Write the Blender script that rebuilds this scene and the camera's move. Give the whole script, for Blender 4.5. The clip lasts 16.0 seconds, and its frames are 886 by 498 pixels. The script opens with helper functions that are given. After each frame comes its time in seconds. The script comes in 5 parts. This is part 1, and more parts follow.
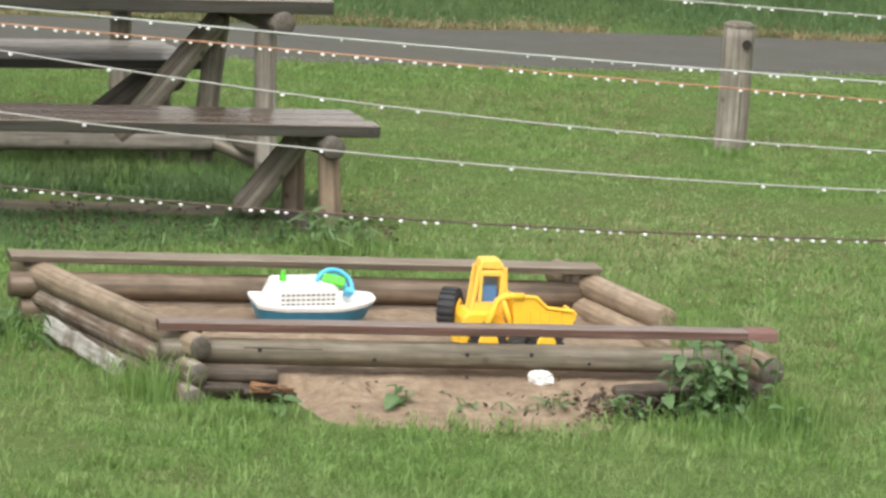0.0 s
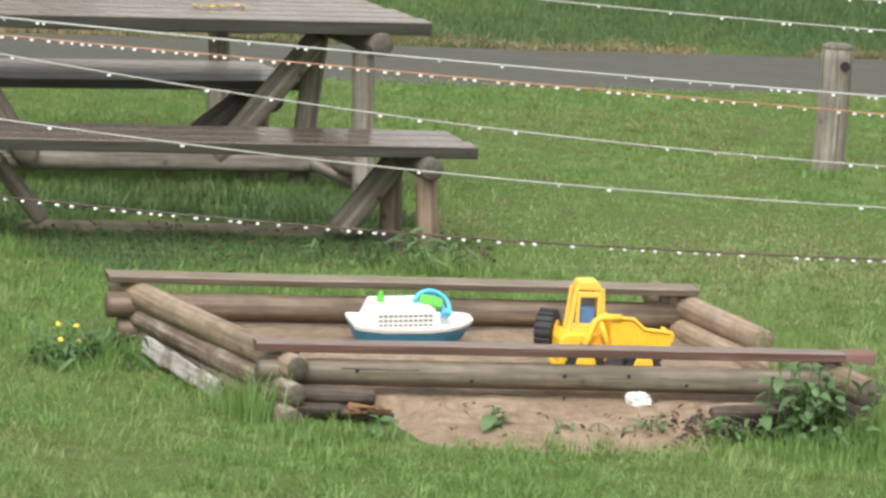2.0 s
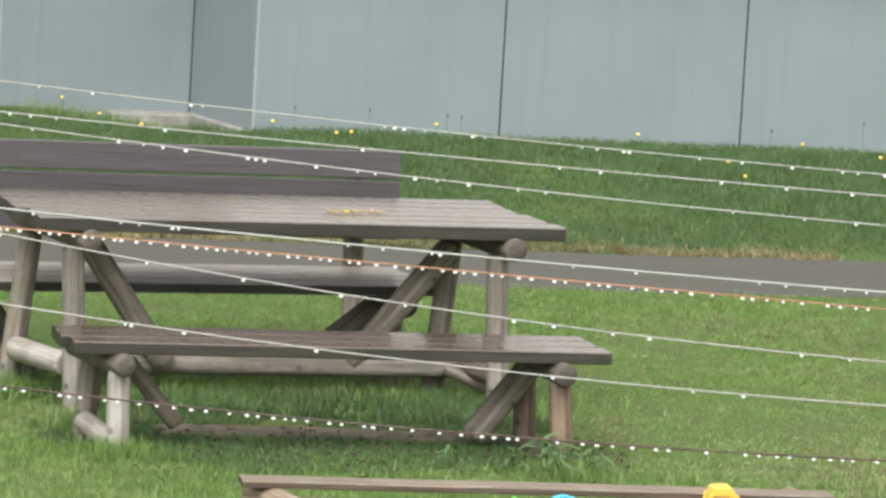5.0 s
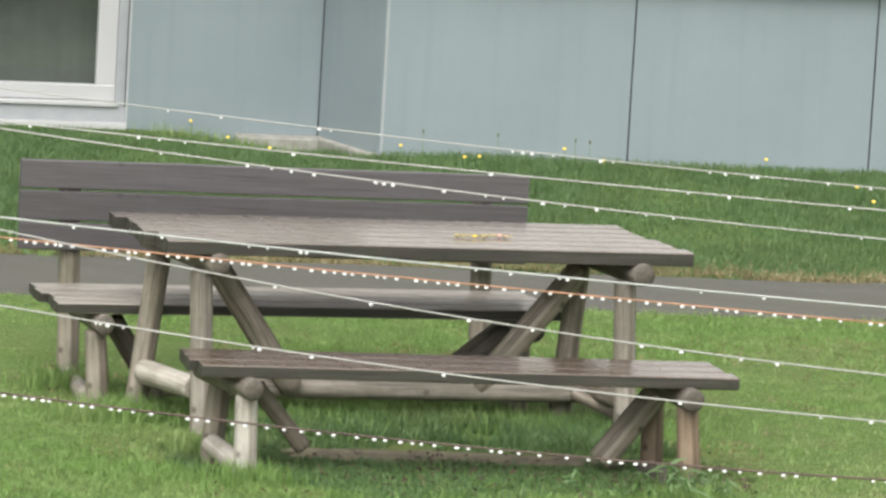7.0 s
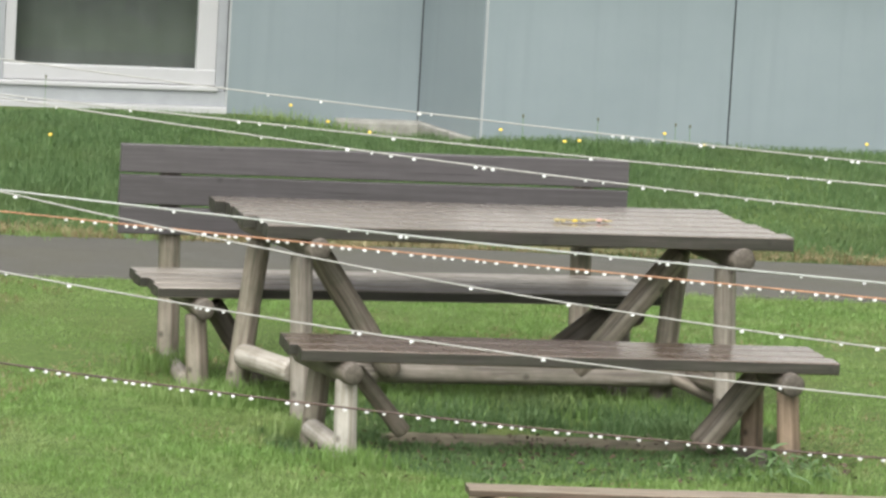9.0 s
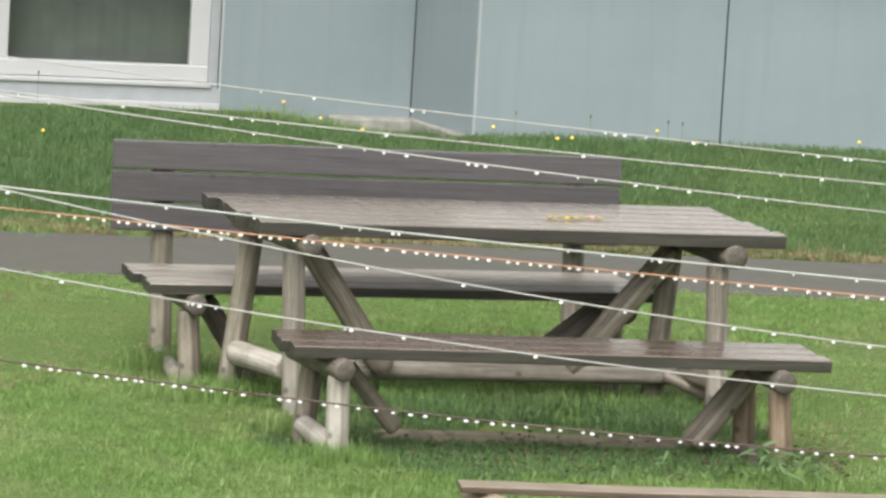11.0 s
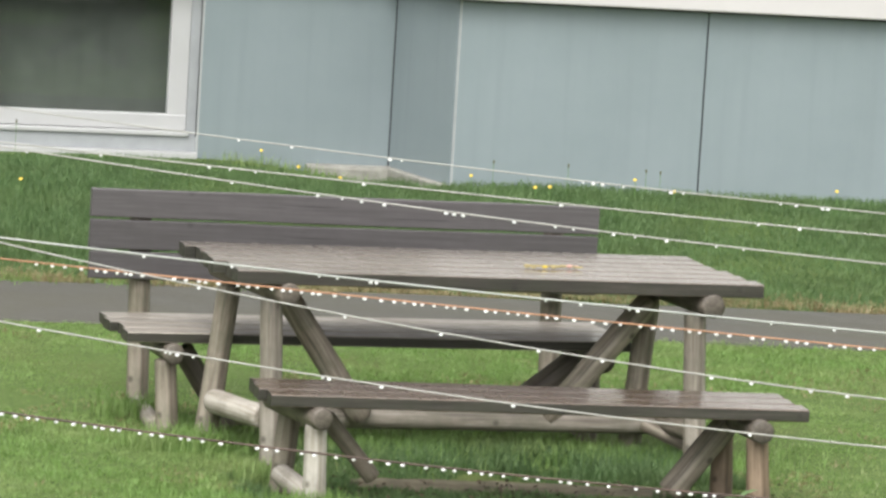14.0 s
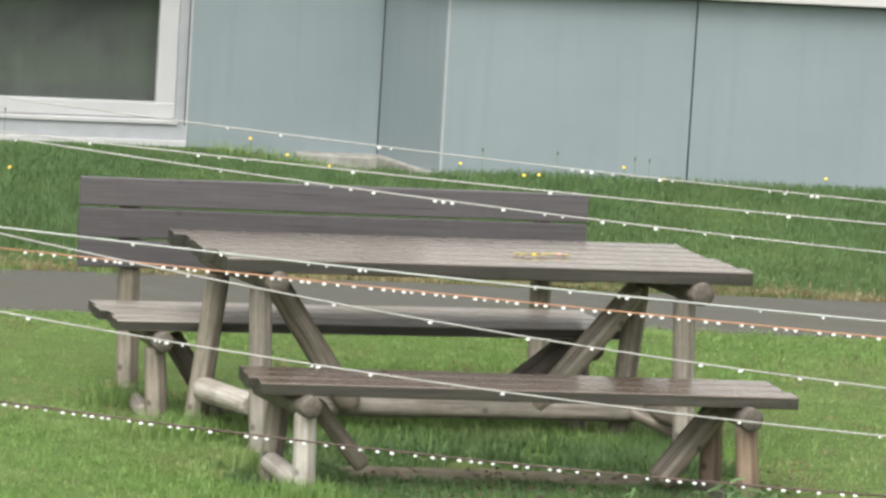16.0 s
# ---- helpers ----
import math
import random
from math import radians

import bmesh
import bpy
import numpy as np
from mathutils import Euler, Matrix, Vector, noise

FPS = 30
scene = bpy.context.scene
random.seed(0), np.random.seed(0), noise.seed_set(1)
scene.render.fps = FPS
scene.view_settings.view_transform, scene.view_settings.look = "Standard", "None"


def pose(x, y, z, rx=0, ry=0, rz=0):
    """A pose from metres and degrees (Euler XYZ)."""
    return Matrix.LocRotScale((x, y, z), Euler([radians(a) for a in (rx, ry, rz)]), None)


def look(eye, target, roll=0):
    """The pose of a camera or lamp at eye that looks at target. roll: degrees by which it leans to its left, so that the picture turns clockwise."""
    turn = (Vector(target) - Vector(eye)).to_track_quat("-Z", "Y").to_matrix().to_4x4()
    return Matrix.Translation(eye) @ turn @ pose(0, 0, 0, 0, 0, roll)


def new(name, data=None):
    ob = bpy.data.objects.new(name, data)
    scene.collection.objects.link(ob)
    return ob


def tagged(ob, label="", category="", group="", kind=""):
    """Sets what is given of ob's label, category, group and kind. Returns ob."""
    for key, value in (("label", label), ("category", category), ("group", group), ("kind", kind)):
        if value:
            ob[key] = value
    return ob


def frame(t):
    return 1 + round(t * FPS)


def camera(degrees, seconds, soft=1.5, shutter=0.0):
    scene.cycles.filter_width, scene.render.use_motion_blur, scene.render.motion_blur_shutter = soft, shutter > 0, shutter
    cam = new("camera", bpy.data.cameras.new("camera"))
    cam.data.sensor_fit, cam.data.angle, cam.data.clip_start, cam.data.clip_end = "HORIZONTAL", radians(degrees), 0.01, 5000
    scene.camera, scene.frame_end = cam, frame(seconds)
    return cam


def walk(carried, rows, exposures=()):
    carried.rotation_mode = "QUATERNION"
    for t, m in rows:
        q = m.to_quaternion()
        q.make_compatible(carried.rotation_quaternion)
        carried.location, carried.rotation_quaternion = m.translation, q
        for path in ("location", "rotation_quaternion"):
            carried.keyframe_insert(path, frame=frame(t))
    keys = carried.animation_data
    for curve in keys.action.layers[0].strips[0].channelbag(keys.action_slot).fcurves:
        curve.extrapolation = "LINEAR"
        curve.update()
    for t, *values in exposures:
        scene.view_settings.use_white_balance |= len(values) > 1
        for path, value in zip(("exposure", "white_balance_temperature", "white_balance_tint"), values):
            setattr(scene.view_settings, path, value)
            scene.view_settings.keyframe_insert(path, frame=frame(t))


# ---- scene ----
cam = camera(9.74, 16.0, soft=2.7)
EYE = (0.0, 0.0, 3.37)
ROWS = [
    (0.0, 79.997, -3.529, -5.071),
    (0.5, 79.928, -3.514, -4.699),
    (1.0, 79.664, -3.444, -4.380),
    (1.5, 79.910, -3.438, -4.197),
    (2.0, 80.165, -3.440, -3.994),
    (2.5, 80.310, -3.485, -3.639),
    (3.0, 80.542, -3.682, -3.543),
    (3.5, 80.791, -3.674, -3.695),
    (4.0, 81.570, -3.752, -3.266),
    (4.5, 81.993, -3.580, -2.960),
    (4.7, 82.145, -3.444, -2.760),
    (6.8, 82.703, -3.433, -1.453),
    (7.0, 82.532, -3.310, -1.097),
    (7.5, 82.310, -3.360, -0.469),
    (8.0, 82.240, -3.272, -0.406),
    (8.5, 82.318, -3.256, -0.244),
    (9.0, 82.300, -3.200, 0.000),
    (9.2, 82.191, -3.239, -0.031),
    (11.5, 82.278, -3.338, -0.063),
    (12.0, 82.081, -3.173, -0.238),
    (12.5, 82.506, -3.245, -0.261),
    (13.0, 82.701, -3.298, -0.253),
    (13.5, 82.690, -3.355, -0.209),
    (14.0, 82.821, -3.430, -0.302),
    (14.5, 82.889, -3.381, -0.467),
    (15.0, 82.740, -3.445, -0.674),
    (15.5, 82.603, -3.374, -0.702),
    (16.0, 82.695, -3.384, -0.428),
]
walk(cam, [(t, pose(*EYE, rx, ry, rz)) for t, rx, ry, rz in ROWS], exposures=[(0.0, 0.36), (4.0, 0.42), (7.0, 0.57), (16.0, 0.57)])

# ---- light: rainy overcast day ----
world = bpy.data.worlds.new("overcast_sky")
scene.world = world
world.use_nodes = True
wn, wl = world.node_tree.nodes, world.node_tree.links
sky = wn.new("ShaderNodeTexSky")
sky.sky_type = "NISHITA"
sky.sun_disc = False
sky.sun_elevation, sky.sun_rotation = radians(56), radians(195)
sky.air_density, sky.dust_density, sky.ozone_density = 1.0, 6.0, 1.0
grey = wn.new("ShaderNodeHueSaturation")
grey.inputs["Saturation"].default_value = 0.12
wl.new(sky.outputs[0], grey.inputs["Color"])
wl.new(grey.outputs[0], wn["Background"].inputs[0])
wn["Background"].inputs[1].default_value = 0.2
sun = new("sun", bpy.data.lights.new("sun", "SUN"))
sun.data.energy, sun.data.angle, sun.data.color = 0.5, radians(80), (1.0, 0.97, 0.93)
sun.matrix_world = look((-3.0, 9.0, 16.0), (0, 20, 0))

# ---- materials ----


def material(name, rough=0.6, spec=0.5, metal=0.0):
    m = bpy.data.materials.new(name)
    m.use_nodes = True
    b = m.node_tree.nodes["Principled BSDF"]
    b.inputs["Roughness"].default_value = rough
    b.inputs["Specular IOR Level"].default_value = spec
    b.inputs["Metallic"].default_value = metal
    return m, m.node_tree.nodes, m.node_tree.links, b


def coords(n, l, scale=(1, 1, 1), source="Object"):
    tc, mp = n.new("ShaderNodeTexCoord"), n.new("ShaderNodeMapping")
    mp.inputs["Scale"].default_value = scale
    l.new(tc.outputs[source], mp.inputs["Vector"])
    return mp.outputs[0]


def noise_tex(n, l, vec, scale, detail=4, rough=0.6):
    t = n.new("ShaderNodeTexNoise")
    t.inputs["Scale"].default_value, t.inputs["Detail"].default_value, t.inputs["Roughness"].default_value = scale, detail, rough
    if vec is not None:
        l.new(vec, t.inputs["Vector"])
    return t.outputs["Fac"]


def ramp(n, l, fac, stops):
    r = n.new("ShaderNodeValToRGB")
    while len(r.color_ramp.elements) < len(stops):
        r.color_ramp.elements.new(0.5)
    for e, (p, c) in zip(r.color_ramp.elements, stops):
        e.position, e.color = p, (*c, 1) if len(c) == 3 else c
    l.new(fac, r.inputs[0])
    return r.outputs[0]


def mix(n, l, fac, a, b, mode="MIX"):
    m = n.new("ShaderNodeMix")
    m.data_type, m.blend_type = "RGBA", mode
    for sock, v in ((m.inputs[0], fac), (m.inputs[6], a), (m.inputs[7], b)):
        if isinstance(v, (int, float)):
            sock.default_value = v
        elif isinstance(v, tuple):
            sock.default_value = (*v, 1)
        else:
            l.new(v, sock)
    return m.outputs[2]


def bump(n, l, b, height, strength, dist=0.01):
    k = n.new("ShaderNodeBump")
    k.inputs["Strength"].default_value, k.inputs["Distance"].default_value = strength, dist
    l.new(height, k.inputs["Height"])
    l.new(k.outputs[0], b.inputs["Normal"])


def random_tint(n, l, colour, amount=0.35):
    info, mr = n.new("ShaderNodeObjectInfo"), n.new("ShaderNodeMapRange")
    mr.inputs[3].default_value, mr.inputs[4].default_value = 1 - amount, 1 + amount
    l.new(info.outputs["Random"], mr.inputs[0])
    hs = n.new("ShaderNodeHueSaturation")
    l.new(mr.outputs[0], hs.inputs["Value"])
    l.new(colour, hs.inputs["Color"])
    return hs.outputs[0]


def wood(name, dark, mid, light, grain, rough=(0.35, 0.7), stain=(0.1, 0.1, 0.06), stain_amount=0.4, bumpy=0.5, wet=0.0, cracked=0.85):
    """Weathered wood; grain gives the stretch of the fibres along the local axes."""
    m, n, l, b = material(name)
    v = coords(n, l, grain)
    fibres = noise_tex(n, l, v, 1.0, 6, 0.65)
    v2 = coords(n, l, (1, 1, 1))
    blotch = noise_tex(n, l, v2, 7.0, 5, 0.6)
    col = ramp(n, l, fibres, [(0.34, dark), (0.5, mid), (0.66, light)])
    cracks = noise_tex(n, l, coords(n, l, tuple(g * 1.7 if g > 10 else g * 0.8 for g in grain)), 1.0, 3, 0.5)
    col = mix(n, l, ramp(n, l, cracks, [(0.3, (cracked,) * 3), (0.37, (0, 0, 0))]), col, tuple(c * 0.45 for c in dark))
    knots = n.new("ShaderNodeTexVoronoi")
    knots.inputs["Scale"].default_value = 7.0
    l.new(coords(n, l, (1.0, 1.0, 1.0)), knots.inputs["Vector"])
    col = mix(n, l, ramp(n, l, knots.outputs["Distance"], [(0.05, (0.8, 0.8, 0.8)), (0.13, (0, 0, 0))]), col, tuple(c * 0.6 for c in dark))
    patch = ramp(n, l, blotch, [(0.44, (0, 0, 0)), (0.6, (1, 1, 1))])
    amount = n.new("ShaderNodeMath")
    amount.operation = "MULTIPLY"
    l.new(patch, amount.inputs[0])
    amount.inputs[1].default_value = stain_amount
    col = mix(n, l, amount.outputs[0], col, stain)
    l.new(random_tint(n, l, col, 0.16), b.inputs["Base Color"])
    rr = n.new("ShaderNodeMapRange")
    rr.inputs[1].default_value, rr.inputs[2].default_value = 0.35, 0.65
    rr.inputs[3].default_value, rr.inputs[4].default_value = rough
    l.new(blotch, rr.inputs[0])
    l.new(rr.outputs[0], b.inputs["Roughness"])
    bump(n, l, b, fibres, bumpy, 0.004)
    b.inputs["Coat Weight"].default_value, b.inputs["Coat Roughness"].default_value = wet, 0.12
    return m


LOG_GRAIN, PLANK_GRAIN, WET_GRAIN = (38, 38, 2.2), (2.2, 60, 60), (0.4, 45, 45)
M_LOG = wood("weathered_log", (0.085, 0.071, 0.054), (0.191, 0.159, 0.124), (0.306, 0.268, 0.217), LOG_GRAIN, (0.5, 0.8), (0.076, 0.085, 0.051))
M_LOG_GREY = wood("silver_grey_log", (0.115, 0.098, 0.080), (0.230, 0.199, 0.162), (0.344, 0.312, 0.267), LOG_GRAIN, (0.5, 0.8), (0.107, 0.107, 0.074))
M_LOG_OLIVE = wood("olive_brown_log", (0.062, 0.05, 0.034), (0.13, 0.107, 0.076), (0.21, 0.178, 0.132), LOG_GRAIN, (0.5, 0.8), (0.085, 0.075, 0.048), 0.5)
M_LOG_PALE = wood("pale_bare_log", (0.208, 0.184, 0.144), (0.360, 0.328, 0.280), (0.496, 0.464, 0.416), LOG_GRAIN, (0.6, 0.85), (0.128, 0.112, 0.080))
M_LOG_BROWN = wood("brown_peeled_log", (0.135, 0.096, 0.061), (0.270, 0.200, 0.135), (0.405, 0.315, 0.225), LOG_GRAIN, (0.5, 0.8), (0.108, 0.090, 0.063))
M_LOG_SOIL = wood("earth_brown_log", (0.085, 0.060, 0.038), (0.178, 0.128, 0.085), (0.281, 0.208, 0.145), LOG_GRAIN, (0.5, 0.8), (0.076, 0.060, 0.043))
# darker log wood: bearers, a tie log, rear bench braces, log ends
M_LOG_DARK = wood("dark_brown_log", (0.060, 0.049, 0.039), (0.106, 0.089, 0.071), (0.153, 0.131, 0.107), LOG_GRAIN, (0.45, 0.7), (0.064, 0.060, 0.047))
M_ROTTEN = wood("rotten_wood", (0.025, 0.017, 0.012), (0.068, 0.050, 0.034), (0.124, 0.098, 0.074), (50, 50, 4), (0.6, 0.9), (0.037, 0.028, 0.019), 0.6, 1.0)
M_ROTTEN_PALE = wood("pale_rotten_wood", (0.075, 0.054, 0.036), (0.187, 0.145, 0.106), (0.389, 0.348, 0.294), (50, 50, 3), (0.6, 0.9), (0.108, 0.066, 0.041), 0.75, 1.0)
M_ORANGE_ROT = wood("fresh_orange_rot", (0.072, 0.036, 0.016), (0.216, 0.104, 0.040), (0.336, 0.184, 0.080), (50, 50, 6), (0.6, 0.9), (0.080, 0.040, 0.016))
M_TABLE = wood("wet_brown_plank", (0.103, 0.083, 0.065), (0.127, 0.101, 0.080), (0.155, 0.125, 0.099), WET_GRAIN, (0.2, 0.36), (0.089, 0.077, 0.062), 0.35, 0.03, 0.7, 0.12)
# rear seat planks: reflected wall brightness put into a lighter wood colour
M_REAR_SEAT = wood("damp_plank_with_reflection", (0.217, 0.191, 0.162), (0.283, 0.254, 0.217), (0.362, 0.326, 0.283), WET_GRAIN, (0.3, 0.5), (0.203, 0.181, 0.145), 0.4, 0.05, 0.4, 0.2)
M_BENCH = wood("wet_red_brown_plank", (0.078, 0.055, 0.041), (0.109, 0.078, 0.058), (0.144, 0.108, 0.081), WET_GRAIN, (0.2, 0.36), (0.078, 0.061, 0.050), 0.35, 0.03, 0.7, 0.12)
# side faces of the wet boards: their shading put into the colour, beside moss
M_EDGE_SHADED = wood("shaded_mossy_board_edge", (0.020, 0.017, 0.014), (0.037, 0.033, 0.026), (0.059, 0.052, 0.043), PLANK_GRAIN, (0.45, 0.7), (0.032, 0.034, 0.021), 0.5, 0.6)
M_BACK = wood("painted_dark_board", (0.062, 0.056, 0.057), (0.078, 0.071, 0.073), (0.094, 0.086, 0.088), PLANK_GRAIN, (0.45, 0.65), (0.068, 0.062, 0.062), 0.4, 0.2)
# sandbox boards: tops lightened, edges darkened in colour as light falls on them
M_SEAT = wood("sandbox_board", (0.111, 0.076, 0.061), (0.178, 0.132, 0.111), (0.264, 0.208, 0.178), PLANK_GRAIN, (0.4, 0.7), (0.212, 0.170, 0.145), 0.6, 0.4, 0.2)
M_SEAT_EDGE = wood("shaded_red_brown_edge", (0.06, 0.028, 0.02), (0.12, 0.06, 0.045), (0.19, 0.11, 0.085), PLANK_GRAIN, (0.45, 0.7), (0.09, 0.052, 0.038), 0.5, 0.5)
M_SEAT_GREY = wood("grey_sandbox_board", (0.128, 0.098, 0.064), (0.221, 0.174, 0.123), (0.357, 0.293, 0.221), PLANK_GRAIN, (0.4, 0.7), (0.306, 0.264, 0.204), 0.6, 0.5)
M_GREY_EDGE = wood("shaded_brown_edge", (0.05, 0.036, 0.024), (0.11, 0.08, 0.056), (0.19, 0.145, 0.104), PLANK_GRAIN, (0.45, 0.7), (0.09, 0.08, 0.05), 0.5, 0.5)
M_RED = wood("red_painted_end", (0.1, 0.045, 0.036), (0.18, 0.075, 0.06), (0.24, 0.15, 0.128), PLANK_GRAIN, (0.4, 0.7), (0.2, 0.13, 0.11), 0.6)
M_WHITEBOARD = wood("flaking_white_paint", (0.195, 0.172, 0.140), (0.390, 0.374, 0.335), (0.515, 0.499, 0.468), PLANK_GRAIN, (0.6, 0.9), (0.125, 0.094, 0.062), 0.8)

EDGES = {"wet_brown_plank": M_EDGE_SHADED, "wet_red_brown_plank": M_EDGE_SHADED, "damp_plank_with_reflection": M_EDGE_SHADED, "sandbox_board": M_SEAT_EDGE, "grey_sandbox_board": M_GREY_EDGE}


def plain(name, colour, rough=0.4, vary=0.12, scale=30.0, spec=0.5, rel=0.0):
    m, n, l, b = material(name, rough, spec)
    f = noise_tex(n, l, coords(n, l), scale, 4)
    lo, hi = tuple(c * (1 - vary) for c in colour), tuple(min(1, c * (1 + vary)) for c in colour)
    l.new(ramp(n, l, f, [(0.3, lo), (0.7, hi)]), b.inputs["Base Color"])
    if rel:
        bump(n, l, b, f, rel, 0.003)
    return m


M_YELLOW = plain("yellow_toy_plastic", (0.92, 0.53, 0.04), 0.38, 0.06)
M_YELLOW_PALE = plain("faded_yellow_plastic", (0.88, 0.55, 0.09), 0.4, 0.06)
M_TYRE = plain("black_toy_tyre", (0.025, 0.025, 0.027), 0.6)
M_WHITE = plain("white_toy_plastic", (0.78, 0.77, 0.73), 0.4, 0.05)
M_WIN_DARK = plain("moulded_grey_window", (0.2, 0.2, 0.19), 0.5)
M_BLUE_HULL = plain("teal_blue_plastic", (0.045, 0.24, 0.38), 0.4, 0.08)
M_SKYBLUE = plain("sky_blue_plastic", (0.1, 0.5, 0.8), 0.35)
M_CABBLUE = plain("cab_blue_plastic", (0.1, 0.25, 0.5), 0.35)
M_GREEN = plain("bright_green_plastic", (0.12, 0.6, 0.06), 0.35)
M_GREYPL = plain("grey_toy_plastic", (0.22, 0.24, 0.27), 0.45)
M_EARTH = plain("trodden_bare_earth", (0.145, 0.128, 0.089), 0.85, 0.35, 12, 0.2, 0.5)
M_DARKHOLE = plain("dark_knot_hole", (0.02, 0.016, 0.013), 0.8)
M_FLOWER = plain("dandelion_yellow", (0.62, 0.46, 0.06), 0.6)
M_WITHER = plain("wilted_leaf", (0.34, 0.28, 0.12), 0.5, 0.3)
M_PINKISH = plain("pale_pink_petal", (0.5, 0.3, 0.24), 0.5)
M_PVC = plain("white_pvc_frame", (0.451, 0.451, 0.451), 0.35, 0.03, 6)
M_CONCRETE = plain("pale_concrete", (0.297, 0.289, 0.255), 0.8, 0.25, 14, rel=0.4)
M_SEAM = plain("dark_joint", (0.035, 0.04, 0.045), 0.7)
M_EDGE = plain("pale_aluminium_edge", (0.384, 0.400, 0.400), 0.4, 0.05)
M_CLAD = plain("cream_white_cladding", (0.538, 0.518, 0.506), 0.6, 0.04, 3)
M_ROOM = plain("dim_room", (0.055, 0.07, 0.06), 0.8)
M_REVEAL = plain("pale_grey_render", (0.315, 0.330, 0.338), 0.6, 0.08, 8)
M_CURTAIN = plain("grey_green_curtain", (0.089, 0.100, 0.088), 0.9, 0.12, 8)
M_STALK = plain("plantain_head", (0.1, 0.1, 0.04), 0.7)
M_STEM = plain("green_stem", (0.11, 0.22, 0.05), 0.6)
M_LINE_WHITE = plain("white_plastic_line", (0.370, 0.361, 0.334), 0.4, 0.12, 60)
M_LINE_GREEN = plain("pale_grey_green_line", (0.38, 0.392, 0.366), 0.4, 0.1, 60)
M_LINE_ORANGE = plain("orange_plastic_line", (0.38, 0.19, 0.1), 0.4, 0.25, 60)
M_LINE_BROWN = plain("faded_brown_line", (0.08, 0.048, 0.036), 0.45, 0.4, 40)

# mostly opaque white: the bright sky seen through drops is in the colour
M_DROP, _n, _l, _b = material("whitened_rain_water", 0.0)
_b.inputs["Transmission Weight"].default_value, _b.inputs["IOR"].default_value = 0.3, 1.33
_b.inputs["Base Color"].default_value = (0.95, 0.95, 0.95, 1)
M_GLASS, _n, _l, _b = material("window_glass", 0.02)
_b.inputs["Transmission Weight"].default_value, _b.inputs["IOR"].default_value = 1.0, 1.45
_b.inputs["Base Color"].default_value = (0.8, 0.83, 0.81, 1)


def panel_material():
    m, n, l, b = material("blue_grey_panel", 0.32, 0.4)
    v = coords(n, l)
    streak = noise_tex(n, l, coords(n, l, (14, 14, 0.7)), 1.0, 5)
    cloud = noise_tex(n, l, v, 1.6, 4)
    col = ramp(n, l, cloud, [(0.3, (0.22, 0.264, 0.275)), (0.7, (0.248, 0.293, 0.305))])
    col = mix(n, l, ramp(n, l, streak, [(0.5, (0, 0, 0)), (0.85, (0.5, 0.5, 0.5))]), col, (0.2, 0.236, 0.245))
    l.new(random_tint(n, l, col, 0.03), b.inputs["Base Color"])
    return m


M_PANEL = panel_material()


def asphalt_material():
    m, n, l, b = material("wet_asphalt", 0.5, 0.2)
    v = coords(n, l)
    fine, patch = noise_tex(n, l, v, 130, 3), noise_tex(n, l, v, 1.7, 5)
    col = ramp(n, l, fine, [(0.3, (0.066, 0.064, 0.055)), (0.7, (0.118, 0.115, 0.1))])
    col = mix(n, l, ramp(n, l, patch, [(0.45, (0, 0, 0)), (0.75, (0.6, 0.6, 0.6))]), col, (0.105, 0.102, 0.074))
    l.new(col, b.inputs["Base Color"])
    l.new(ramp(n, l, patch, [(0.3, (0.6, 0.6, 0.6)), (0.7, (0.85, 0.85, 0.85))]), b.inputs["Roughness"])
    bump(n, l, b, fine, 0.5, 0.004)
    return m


def soil_material():
    m, n, l, b = material("mossy_soil", 0.85, 0.2)
    v = coords(n, l)
    fine, patch = noise_tex(n, l, v, 45, 6, 0.7), noise_tex(n, l, v, 1.1, 5)
    col = ramp(n, l, fine, [(0.3, (0.05, 0.08, 0.02)), (0.55, (0.11, 0.17, 0.045)), (0.75, (0.19, 0.19, 0.09))])
    col = mix(n, l, ramp(n, l, patch, [(0.5, (0, 0, 0)), (0.7, (0.7, 0.7, 0.7))]), col, (0.12, 0.14, 0.045))
    l.new(col, b.inputs["Base Color"])
    bump(n, l, b, fine, 0.8, 0.02)
    return m


def sand_material():
    m, n, l, b = material("damp_sand", 0.85, 0.25)
    v = coords(n, l)
    fine, lump, wet = noise_tex(n, l, v, 160, 5, 0.7), noise_tex(n, l, v, 22, 5, 0.65), noise_tex(n, l, v, 3.2, 4)
    col = ramp(n, l, lump, [(0.3, (0.17, 0.118, 0.077)), (0.5, (0.28, 0.208, 0.142)), (0.7, (0.4, 0.315, 0.225))])
    col = mix(n, l, ramp(n, l, wet, [(0.42, (0, 0, 0)), (0.7, (0.7, 0.7, 0.7))]), col, (0.18, 0.125, 0.085))
    col = mix(n, l, 0.25, col, ramp(n, l, fine, [(0.3, (0.09, 0.06, 0.04)), (0.7, (0.36, 0.27, 0.19))]))
    l.new(col, b.inputs["Base Color"])
    bump(n, l, b, mix(n, l, 0.6, lump, fine), 0.5, 0.008)
    return m


